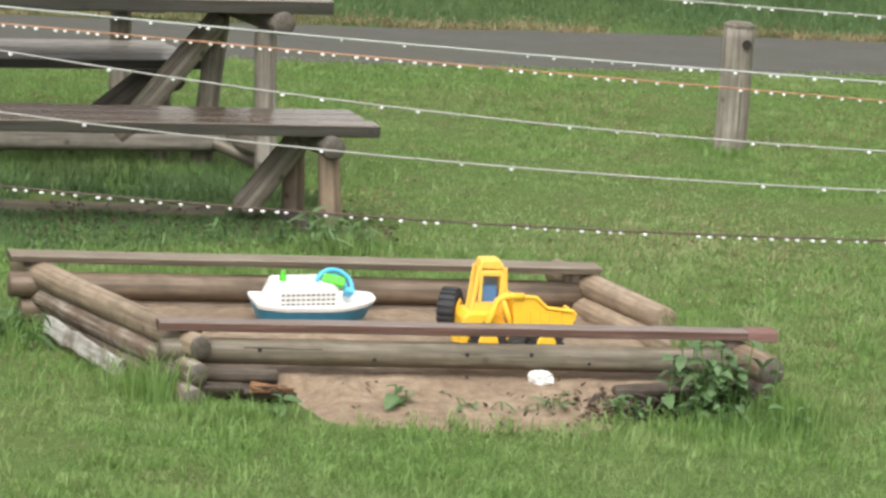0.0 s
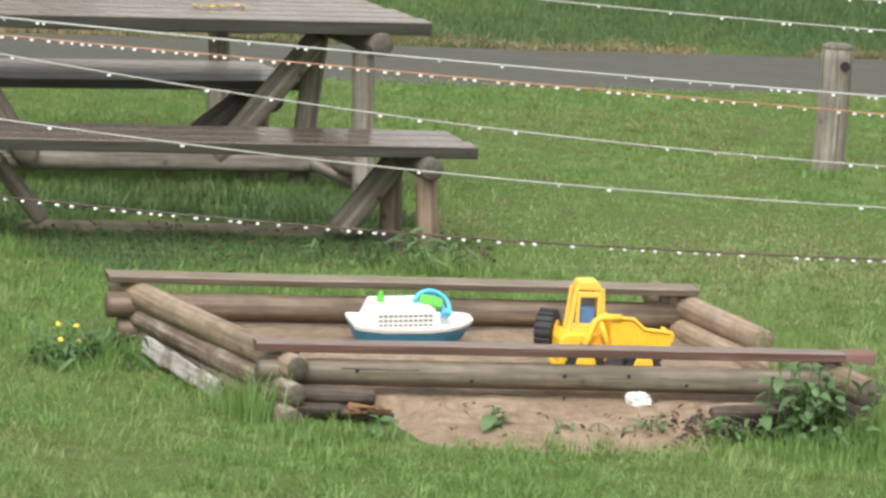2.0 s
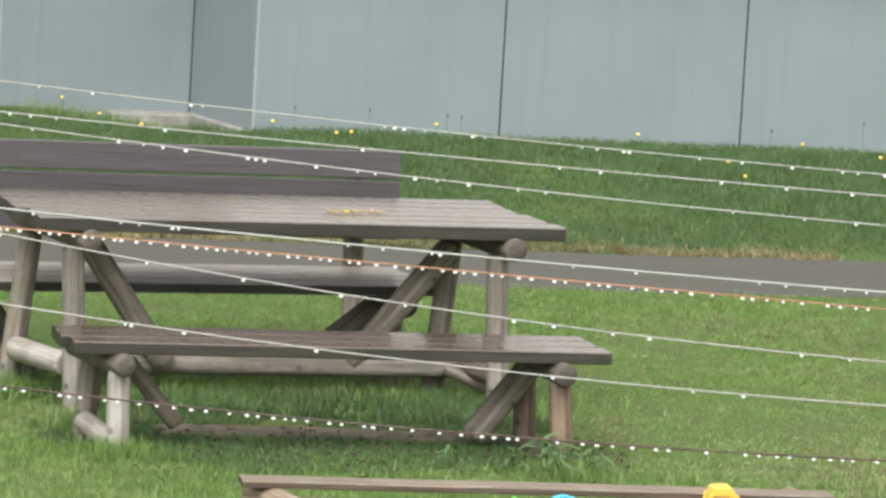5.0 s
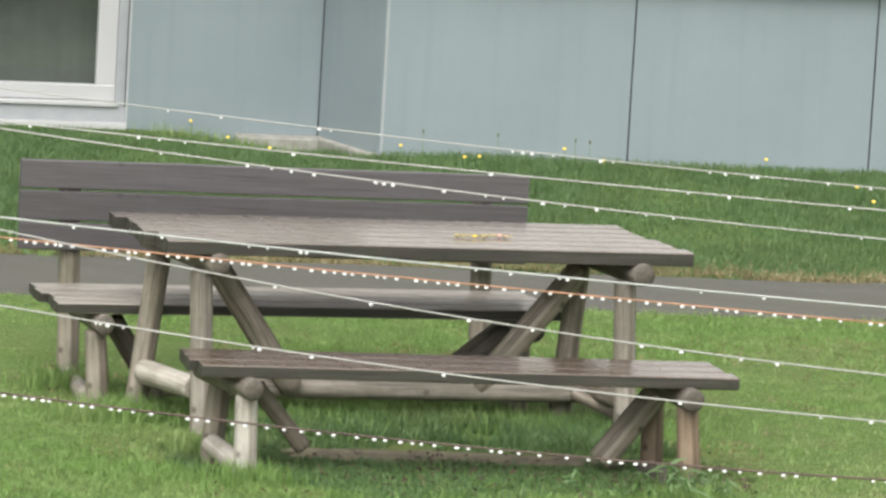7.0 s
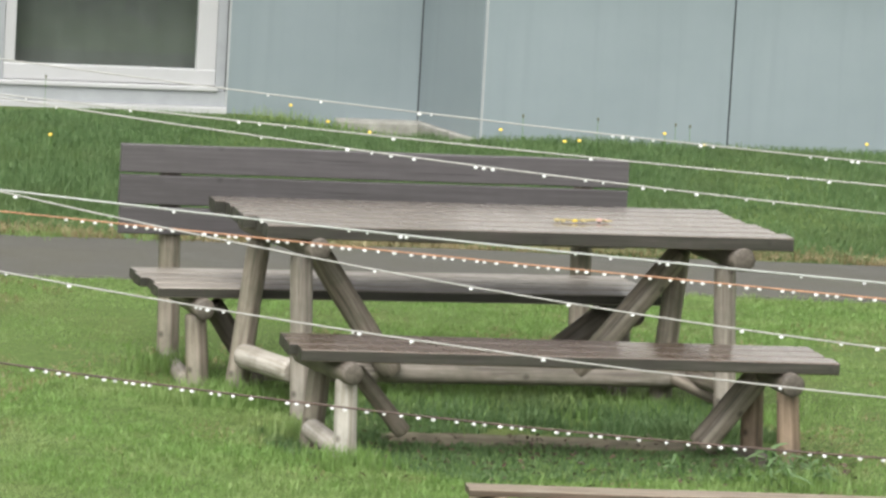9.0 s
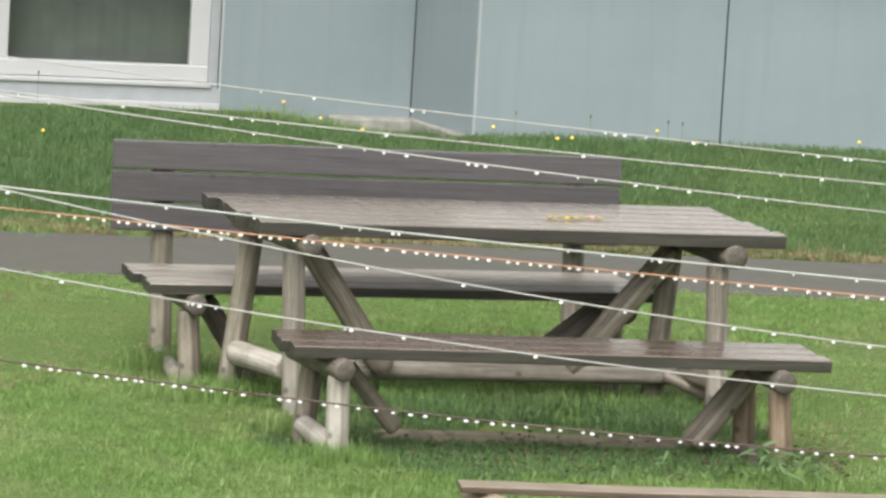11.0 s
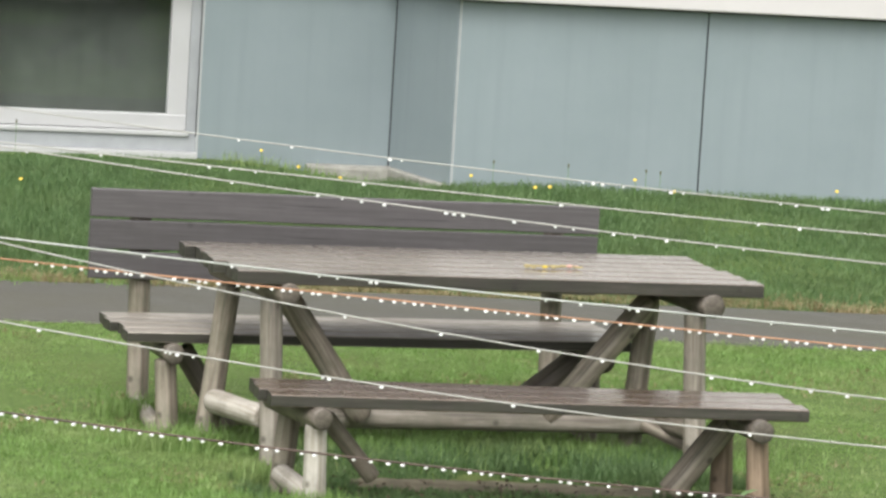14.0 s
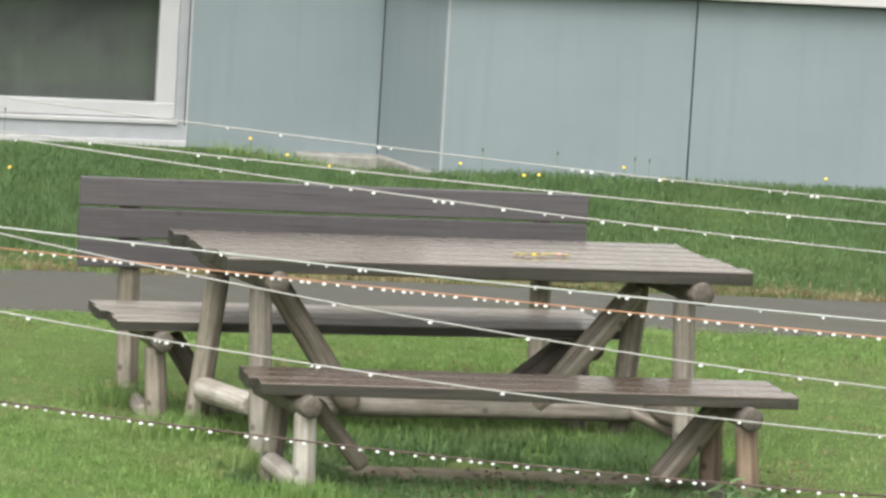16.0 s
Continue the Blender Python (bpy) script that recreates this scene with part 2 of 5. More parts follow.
def leaf_material(name, lo, mid, hi, patch_col, through_amount=0.3):
    """Grass and leaves: a tint for each blade, broad patches over the ground, some light passing through."""
    m, n, l, b = material(name, 0.5, 0.3)
    geo = n.new("ShaderNodeNewGeometry")
    col = ramp(n, l, geo.outputs["Random Per Island"], [(0.0, lo), (0.5, mid), (1.0, hi)])
    v = n.new("ShaderNodeMapping")
    l.new(geo.outputs["Position"], v.inputs["Vector"])
    broad = noise_tex(n, l, v.outputs[0], 1.6, 6, 0.7)
    col = mix(n, l, ramp(n, l, broad, [(0.46, (0, 0, 0)), (0.66, (0.8, 0.8, 0.8))]), col, patch_col)
    tufts = noise_tex(n, l, v.outputs[0], 7.0, 5, 0.7)
    col = mix(n, l, ramp(n, l, tufts, [(0.36, (0.55, 0.55, 0.55)), (0.52, (0, 0, 0))]), col, tuple(c * 0.6 for c in lo))
    l.new(col, b.inputs["Base Color"])
    tr, ms = n.new("ShaderNodeBsdfTranslucent"), n.new("ShaderNodeMixShader")
    l.new(col, tr.inputs["Color"])
    ms.inputs[0].default_value = through_amount
    l.new(b.outputs[0], ms.inputs[1])
    l.new(tr.outputs[0], ms.inputs[2])
    l.new(ms.outputs[0], n["Material Output"].inputs["Surface"])
    return m


M_ASPHALT, M_SOIL, M_SAND = asphalt_material(), soil_material(), sand_material()
M_GRASS = leaf_material("wet_lawn_grass", (0.16, 0.27, 0.065), (0.22, 0.36, 0.1), (0.29, 0.435, 0.158), (0.355, 0.43, 0.185), 0.4)
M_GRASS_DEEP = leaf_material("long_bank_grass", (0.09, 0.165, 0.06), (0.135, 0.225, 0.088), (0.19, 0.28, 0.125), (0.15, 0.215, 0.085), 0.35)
M_PALE_GRASS = leaf_material("bleached_lawn_grass", (0.27, 0.36, 0.13), (0.36, 0.45, 0.19), (0.45, 0.52, 0.27), (0.42, 0.47, 0.23), 0.4)
M_DRY = leaf_material("dry_straw_grass", (0.22, 0.17, 0.08), (0.34, 0.28, 0.15), (0.42, 0.36, 0.22), (0.2, 0.2, 0.09))
M_DEAD = leaf_material("dead_brown_leaf", (0.045, 0.03, 0.02), (0.09, 0.06, 0.04), (0.17, 0.115, 0.08), (0.08, 0.055, 0.04), 0.15)
M_WEED = leaf_material("weed_leaf", (0.1, 0.175, 0.072), (0.16, 0.255, 0.11), (0.24, 0.345, 0.175), (0.19, 0.275, 0.125))

# ---- building helpers ----


def thing(name, at, label, category, group="", kind=""):
    ob = new(name)
    ob.matrix_world = Matrix.Translation(at)
    ob.empty_display_size = 0.1
    return tagged(ob, label, category, group, kind)


def place(ob, parent, m):
    """Put ob at the world pose m under its parent."""
    ob.parent = parent
    if parent is None:
        ob.matrix_basis = m
        return ob
    chain, p = Matrix(), parent
    while p is not None:
        chain = p.matrix_basis @ chain
        p = p.parent
    ob.matrix_basis = chain.inverted() @ m
    return ob


def mesh_of(name, bm, mat, smooth=False):
    me = bpy.data.meshes.new(name)
    bm.to_mesh(me)
    bm.free()
    me.materials.append(mat)
    if smooth:
        me.polygons.foreach_set("use_smooth", [True] * len(me.polygons))
    return me


def part(name, bm, mat, parent, label="", m=Matrix(), smooth=False):
    ob = new(name, mesh_of(name, bm, mat, smooth))
    place(ob, parent, m)
    return tagged(ob, label)


def axes(p, x, z):
    """A pose at p with local x along x and local z near z."""
    x = Vector(x).normalized()
    y = Vector(z).cross(x).normalized()
    return Matrix.Translation(p) @ Matrix((x, y, x.cross(y))).transposed().to_4x4()


def log_bm(length, r0, r1, seed, sides=16, rings=12, rough=0.05, bend=0.0):
    bm = bmesh.new()
    rnd = random.Random(seed)
    off = Vector((rnd.uniform(0, 50), rnd.uniform(0, 50), rnd.uniform(0, 50)))
    stations = [(0.0, 0.82), (0.004, 0.97)] + [(length * k / rings, 1.0) for k in range(1, rings)] + [(length - 0.004, 0.97), (length, 0.82)]
    loops = []
    for z, f in stations:
        r = (r0 + (r1 - r0) * z / length) * f
        b = bend * math.sin(math.pi * z / length)
        ring = []
        for k in range(sides):
            a = math.tau * k / sides
            d = 1 + rough * noise.noise(Vector((math.cos(a) * 1.4, math.sin(a) * 1.4, z * 5)) + off) + 0.5 * rough * noise.noise(Vector((math.cos(a) * 5, math.sin(a) * 5, z * 1.5)) + off)
            ring.append(bm.verts.new((r * d * math.cos(a) + b, r * d * math.sin(a), z)))
        loops.append(ring)
    for a, b in zip(loops, loops[1:]):
        for k in range(sides):
            bm.faces.new((a[k], a[(k + 1) % sides], b[(k + 1) % sides], b[k]))
    bm.faces.new(loops[0][::-1])
    bm.faces.new(loops[-1])
    return bm


def log(name, p0, p1, r0, r1, mat, parent, label="", seed=0, **kw):
    p0, p1 = Vector(p0), Vector(p1)
    d = p1 - p0
    side = Vector((0, 0, 1)) if abs(d.normalized().z) < 0.9 else Vector((1, 0, 0))
    x = side.cross(d).normalized()
    z = d.normalized()
    m = Matrix.Translation(p0) @ Matrix((x, z.cross(x), z)).transposed().to_4x4()
    bm = log_bm(d.length, r0, r1, seed + len(bpy.data.objects), **kw)
    return part(name, bm, mat, parent, label, m, smooth=True)


def plank_bm(length, width, thick, seed=0, wave=0.0012, cuts=10):
    """A board along local x, its top at z = 0, with worn edges."""
    bm = bmesh.new()
    rnd = random.Random(seed)
    e = min(0.004, thick * 0.25)
    prof = [(0, -thick + e), (e, -thick), (width - e, -thick), (width, -thick + e), (width, -e), (width - e, 0), (e, 0), (0, -e)]
    loops = []
    for k in range(cuts + 1):
        x = length * k / cuts
        dz, dy = rnd.uniform(-wave, wave) * 0.6, rnd.uniform(-wave, wave)
        loops.append([bm.verts.new((x + (rnd.uniform(-1, 1) * wave * 1.5 if k in (0, cuts) else 0), y + dy, z + dz)) for y, z in prof])
    for a, b in zip(loops, loops[1:]):
        for k in range(8):
            bm.faces.new((a[k], b[k], b[(k + 1) % 8], a[(k + 1) % 8]))
    bm.faces.new(loops[0])
    bm.faces.new(loops[-1][::-1])
    bmesh.ops.recalc_face_normals(bm, faces=bm.faces)
    return bm


def plank(name, p, u, length, width, thick, mat, parent, label="", up=(0, 0, 1), seed=0, wave=0.0012):
    """p: the near or lower long edge's start; the board reaches width to the left of u."""
    bm = plank_bm(length, width, thick, seed + len(bpy.data.objects), wave)
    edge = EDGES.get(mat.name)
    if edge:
        # side faces take the edge material, which carries their shading
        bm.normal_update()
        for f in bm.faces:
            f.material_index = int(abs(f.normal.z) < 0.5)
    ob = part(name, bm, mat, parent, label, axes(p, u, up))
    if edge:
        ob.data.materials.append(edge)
    return ob


def box_bm(x0, x1, y0, y1, z0, z1, bevel=0.0, segments=2):
    bm = bmesh.new()
    bmesh.ops.create_cube(bm, size=1, matrix=Matrix.Translation(((x0 + x1) / 2, (y0 + y1) / 2, (z0 + z1) / 2)) @ Matrix.Diagonal((x1 - x0, y1 - y0, z1 - z0, 1)))
    if bevel:
        bmesh.ops.bevel(bm, geom=bm.edges[:], offset=bevel, segments=segments, affect="EDGES", profile=0.5)
    return bm


def prism_bm(outline, y0, y1, bevel=0.0):
    """An outline in x, z pulled out along y."""
    bm = bmesh.new()
    a = [bm.verts.new((x, y0, z)) for x, z in outline]
    b = [bm.verts.new((x, y1, z)) for x, z in outline]
    bm.faces.new(a)
    bm.faces.new(b[::-1])
    for k in range(len(a)):
        j = (k + 1) % len(a)
        bm.faces.new((a[j], a[k], b[k], b[j]))
    bmesh.ops.recalc_face_normals(bm, faces=bm.faces)
    if bevel:
        bmesh.ops.bevel(bm, geom=bm.edges[:], offset=bevel, segments=2, affect="EDGES", profile=0.5)
    return bm


def loft_bm(sections):
    """Rings of points with one count, joined and capped."""
    bm = bmesh.new()
    loops = [[bm.verts.new(p) for p in ring] for ring in sections]
    n = len(loops[0])
    for a, b in zip(loops, loops[1:]):
        for k in range(n):
            bm.faces.new((a[k], a[(k + 1) % n], b[(k + 1) % n], b[k]))
    bm.faces.new(loops[0][::-1])
    bm.faces.new(loops[-1])
    bmesh.ops.recalc_face_normals(bm, faces=bm.faces)
    return bm


def lathe_bm(profile, sides=20, axis="z"):
    """Profile of (radius, height) turned about an axis."""
    rings = []
    for r, h in profile:
        ring = []
        for k in range(sides):
            a = math.tau * k / sides
            c, s = r * math.cos(a), r * math.sin(a)
            ring.append((c, s, h) if axis == "z" else (c, h, s))
        rings.append(ring)
    return loft_bm(rings)


def tube_bm(points, r, sides=8):
    points = [Vector(p) for p in points]
    rings = []
    for k, p in enumerate(points):
        d = (points[min(k + 1, len(points) - 1)] - points[max(k - 1, 0)]).normalized()
        x = d.orthogonal().normalized() if abs(d.y) > 0.99 else Vector((0, 1, 0)).cross(d).normalized()
        y = d.cross(x)
        rings.append([p + x * r * math.cos(math.tau * j / sides) + y * r * math.sin(math.tau * j / sides) for j in range(sides)])
    return loft_bm(rings)


def heading(deg):
    return Vector((math.cos(radians(deg)), math.sin(radians(deg)), 0))


# ---- ground, path, building ----
PATH_TILT = 0.17


def path_near(x):
    return 23.55 + PATH_TILT * x + 0.03 * math.sin(2.1 * x) + 0.02 * math.sin(5.3 * x + 1)


def path_far(x):
    return 24.85 + 0.145 * x + 0.03 * math.sin(1.7 * x + 2) + 0.02 * math.sin(4.7 * x)


def height(x, y):
    """The lawn is level up to the path; a low bank climbs from there to the house."""
    far = 24.85 + 0.145 * x
    k = min(max((y - far) / 3.0, 0.0), 1.0)
    z = 0.215 * k * k * (3 - 2 * k) if k > 0 else 0.0
    if y > 27.3:
        z -= 0.1 * math.exp(-((x + 0.1) / 0.45) ** 2) * min(1.0, (y - 27.3) / 0.7)
    if not path_near(x) - 0.1 < y < path_far(x) + 0.05:
        z += 0.012 * noise.noise(Vector((x * 1.6, y * 1.6, 0)))
    return z


def grid_object(name, xs, ys, zf, mat):
    verts = [(x, y, zf(x, y)) for y in ys for x in xs]
    n = len(xs)
    faces = [(j * n + i, j * n + i + 1, (j + 1) * n + i + 1, (j + 1) * n + i) for j in range(len(ys) - 1) for i in range(n - 1)]
    me = bpy.data.meshes.new(name)
    me.from_pydata(verts, [], faces)
    me.materials.append(mat)
    me.polygons.foreach_set("use_smooth", [True] * len(me.polygons))
    return new(name, me)


def steps(a, b, d):
    n = max(1, round((b - a) / d))
    return [a + (b - a) * k / n for k in range(n + 1)]


gx = [-900, -200, -60, -20, -8] + steps(-4, 7, 0.12) + [12, 25, 70, 220, 900]
gy = [-900, -200, -50, 0, 8, 12] + steps(14, 28.8, 0.12) + [29.5, 33, 45, 80, 250, 900]
tagged(grid_object("ground", gx, gy, height, M_SOIL), "mossy dark soil under a wet green lawn", "ground", kind="structure")

px = steps(-30, 40, 0.2)
pv, pf = [], []
for k, x in enumerate(px):
    a, b = path_near(x), path_far(x)
    pv += [(x, a, -0.02), (x, a + 0.02, 0.012), (x, (a + b) / 2, 0.02), (x, b - 0.02, 0.012), (x, b + 0.02, -0.02)]
    if k:
        pf += [(5 * k - 5 + j, 5 * k + j, 5 * k + j + 1, 5 * k - 4 + j) for j in range(4)]
pm = bpy.data.meshes.new("path")
pm.from_pydata(pv, [], pf)
pm.materials.append(M_ASPHALT)
tagged(new("path", pm), "narrow wet grey asphalt footpath across the lawn", "path", kind="structure")

# the house: a recessed wall with a window, a return and a projecting wall
CORNER, INNER = Vector((0.379, 27.9, 0)), Vector((0.042, 28.68, 0))
U_FRONT, U_BACK = heading(7.5), heading(10.5)
BASE, TOP, ROOF = 0.16, 1.222, 3.4


def wall_block(name, a, b, thick, z0, z1, mat, label):
    """A straight wall between two points of the plan, thick to the far side."""
    d = (b - a)
    bm = box_bm(0, d.length, 0, thick, z0, z1)
    return tagged(part(name, bm, mat, None, "", axes(a, d, (0, 0, 1))), label, "wall", kind="structure")


front_end = CORNER + U_FRONT * 12
win_r, win_l = INNER - U_BACK * 1.085, INNER - U_BACK * 2.405
back_end = INNER - U_BACK * 12
wall_front = wall_block("wall_front", CORNER, front_end, 0.3, -0.1, TOP, M_SEAM, "blue-grey panelled wall of the projecting house front")
wall_return = wall_block("wall_return", INNER, CORNER, 0.3, -0.1, TOP, M_SEAM, "narrow blue-grey return wall beside the recess")
wall_recess = wall_block("wall_recess", win_r, INNER, 0.3, -0.1, TOP, M_SEAM, "blue-grey panelled wall beside the low window")
wall_recess_far = wall_block("wall_recess_far", back_end, win_l, 0.3, -0.1, TOP, M_SEAM, "blue-grey panelled wall beyond the low window")
wall_below = wall_block("wall_below_window", win_l, win_r, 0.3, -0.1, 0.3, M_CONCRETE, "pale concrete base under the low window")


def panels(wall, a, u, widths, z0=BASE, z1=TOP - 0.012, gap=0.009):
    s = 0.0
    n = Vector((u.y, -u.x, 0))
    for w in widths:
        bm = box_bm(gap / 2, w - gap / 2, -0.012, 0.0, z0, z1, 0.002, 1)
        part("panel", bm, M_PANEL, wall, "", axes(a + u * s + n * 0.001, u, (0, 0, 1)))
        s += w


panels(wall_front, CORNER, U_FRONT, [1.352, 1.345, 1.345, 1.345, 1.345, 1.345])
panels(wall_return, INNER, (CORNER - INNER).normalized(), [(CORNER - INNER).length])
panels(wall_recess, win_r, U_BACK, [1.085])
panels(wall_recess_far, win_l - U_BACK * 4.0, U_BACK, [1.33, 1.33, 1.34])
part("corner_trim", box_bm(-0.006, 0.005, -0.015, 0.008, BASE, TOP, 0.002), M_EDGE, wall_front, "pale metal corner trim", axes(CORNER, U_FRONT, (0, 0, 1)))
part("panel_edge", box_bm(-0.006, 0.006, -0.018, 0.0, BASE, TOP, 0.002), M_EDGE, wall_recess, "pale metal panel edge", axes(win_r, U_BACK, (0, 0, 1)))

part("corner_joint", box_bm(-0.015, -0.005, -0.022, -0.012, BASE, TOP - 0.012), M_SEAM, wall_recess, "dark open joint", axes(INNER, U_BACK, (0, 0, 1)))

# white cladding of the upper storey, standing proud of the panels
clad_a = [INNER - U_BACK * 12, INNER, CORNER, front_end]
for name, a, b, out in (("upper_wall_recess", clad_a[0], clad_a[1], 0.1), ("upper_wall_return", clad_a[1], clad_a[2], 0.1), ("upper_wall_front", clad_a[2], clad_a[3], 0.1)):
    d = (b - a)
    bm = box_bm(-0.0 if name != "upper_wall_front" else -0.08, d.length + (0.0 if name != "upper_wall_recess" else -0.05), -out, 0.4, TOP + 0.002, ROOF, 0.01)
    tagged(part(name, bm, M_CLAD, None, "", axes(a, d, (0, 0, 1))), "cream-white cladding of the storey above the panels", "wall", kind="structure")
bm = box_bm(-13, 13, -0.35, 8, ROOF + 0.002, ROOF + 0.18, 0.02)
tagged(part("roof", bm, M_SEAM, None, "", axes(CORNER, U_FRONT, (0, 0, 1))), "flat dark roof of the low house", "roof", kind="structure")

# low window
win = thing("window_1", win_l, "low white plastic window with dark glass", "window", kind="structure")
WIN = axes(win_l, U_BACK, (0, 0, 1))
W_W, W_Z0, W_Z1, FR = 1.32, 0.3, 1.18, 0.11


def in_window(name, x0, x1, y0, y1, z0, z1, mat, label="", parent=win, bevel=0.006):
    return part(name, box_bm(x0, x1, y0, y1, z0, z1, bevel), mat, parent, label, WIN)


SIDE, JAMB = 0.06, 0.085
in_window("window_frame", JAMB, JAMB + 0.065, 0.03, 0.1, W_Z0 + 0.058, W_Z1, M_PVC)
in_window("frame_side", W_W - SIDE - FR, W_W - SIDE, 0.03, 0.1, W_Z0 + 0.058, W_Z1, M_PVC)
in_window("frame_bottom", JAMB, W_W - SIDE, 0.025, 0.1, W_Z0 + 0.058, W_Z0 + 0.145, M_PVC)
in_window("frame_top", JAMB, W_W - SIDE, 0.03, 0.1, W_Z1 - 0.09, W_Z1, M_PVC)
in_window("window_sill", JAMB - 0.03, W_W - SIDE + 0.01, -0.02, 0.12, W_Z0 + 0.03, W_Z0 + 0.056, M_PVC, "white sill")
in_window("base_ledge", -0.3, W_W, -0.05, 0.0, BASE + 0.045, BASE + 0.085, M_PVC, "white ledge over the grass", bevel=0.004)
in_window("reveal", W_W - SIDE, W_W - 0.008, 0.02, 0.28, W_Z0, TOP, M_REVEAL, "pale grey reveal", bevel=0.0)
in_window("reveal", 0.008, JAMB, 0.02, 0.28, W_Z0, TOP, M_REVEAL, "pale grey reveal", bevel=0.0)
in_window("apron", 0.0, W_W, -0.004, 0.0, BASE + 0.086, W_Z0 + 0.029, M_REVEAL, "grey apron under the sill", bevel=0.0)
pane = in_window("pane", JAMB + 0.06, W_W - SIDE - FR + 0.005, 0.06, 0.066, W_Z0 + 0.14, W_Z1 - 0.085, M_GLASS, "dark rain-wet glass", bevel=0.0)
pane.visible_shadow = False
# unseen box behind the glass, the room's dimness put into its dark colour
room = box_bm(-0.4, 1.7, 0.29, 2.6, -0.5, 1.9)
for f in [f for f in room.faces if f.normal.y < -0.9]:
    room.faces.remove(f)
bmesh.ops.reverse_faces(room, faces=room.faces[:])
# added curtain: its colour stands in for the even reflection in the glass
folds = bmesh.new()
rows = [[folds.verts.new((x, 0.2 + 0.0012 * math.sin(x * 46) + 0.0008 * math.sin(x * 91 + 1), z)) for z in (0.2, 0.7, 1.25)] for x in steps(0.0, 1.32, 0.012)]
for a, b in zip(rows, rows[1:]):
    for j in range(2):
        folds.faces.new((a[j], b[j], b[j + 1], a[j + 1]))
tagged(part("curtain", folds, M_CURTAIN, None, "", WIN, True), "dark grey-green curtain added behind the window to even the glass tone", "curtain", kind="structure")
tagged(part("room_behind_window", room, M_ROOM, None, "", WIN), "room box behind the low window, dimness put into its dark walls", "room", kind="structure")
# concrete footing at the inner corner
bm = box_bm(-0.5, 0.03, -0.16, -0.016, 0.1, 0.212, 0.012)
footing = tagged(part("footing", bm, M_CONCRETE, None, "", axes(INNER + U_BACK * 0.02, U_BACK, (0, 0, 1))), "pale concrete footing in the corner of the house", "footing", kind="structure")
part("footing_strip", box_bm(0.1, (CORNER - INNER).length + 0.03, -0.07, -0.014, 0.08, 0.214, 0.01), M_CONCRETE, footing, "", axes(INNER, CORNER - INNER, (0, 0, 1)))

# ---- benches and table ----
Z = Vector((0, 0, 1))


def at(o, u, w, a, b, z):
    """A point a along u and b along w (towards the house) from o."""
    return Vector((o[0], o[1], 0)) + u * a + w * b + Z * z


# front bench
o, u, w = (-0.352, 18.83), heading(10.4), heading(107)
bench = thing("bench", at(o, u, w, 1.0, 0.2, 0), "rustic log bench with wet dark red-brown plank seat", "bench")
for k, (a0, a1) in enumerate(((0.0, 2.035), (-0.012, 2.03), (0.008, 2.04))):
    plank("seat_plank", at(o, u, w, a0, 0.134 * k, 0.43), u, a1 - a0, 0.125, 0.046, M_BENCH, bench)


def logs(thing_at, items):
    """Logs given by their ends along, across and above, on one bench or table."""
    for name, p, q, r0, r1, mat, label in items:
        log(name, at(o, u, w, *p), at(o, u, w, *q), r0, r1, mat, thing_at, label)


logs(bench, [
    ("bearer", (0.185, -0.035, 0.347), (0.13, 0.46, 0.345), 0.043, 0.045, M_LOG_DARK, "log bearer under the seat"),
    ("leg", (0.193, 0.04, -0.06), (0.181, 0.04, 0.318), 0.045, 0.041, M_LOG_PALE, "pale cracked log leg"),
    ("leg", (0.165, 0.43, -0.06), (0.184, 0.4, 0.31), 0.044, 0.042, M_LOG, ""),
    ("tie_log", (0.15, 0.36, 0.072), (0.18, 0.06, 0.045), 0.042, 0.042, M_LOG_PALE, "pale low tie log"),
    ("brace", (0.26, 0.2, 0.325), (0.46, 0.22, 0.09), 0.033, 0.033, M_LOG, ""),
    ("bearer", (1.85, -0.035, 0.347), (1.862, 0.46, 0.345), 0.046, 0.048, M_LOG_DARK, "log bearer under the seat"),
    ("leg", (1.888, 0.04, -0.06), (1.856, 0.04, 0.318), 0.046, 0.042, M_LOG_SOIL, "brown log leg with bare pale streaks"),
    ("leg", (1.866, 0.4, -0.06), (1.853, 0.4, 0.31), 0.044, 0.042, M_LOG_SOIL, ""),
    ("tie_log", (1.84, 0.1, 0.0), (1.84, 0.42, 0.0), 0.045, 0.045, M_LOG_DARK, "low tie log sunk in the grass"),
    ("brace", (1.835, 0.3, 0.33), (1.625, 0.3, 0.05), 0.05, 0.052, M_LOG, ""),
])

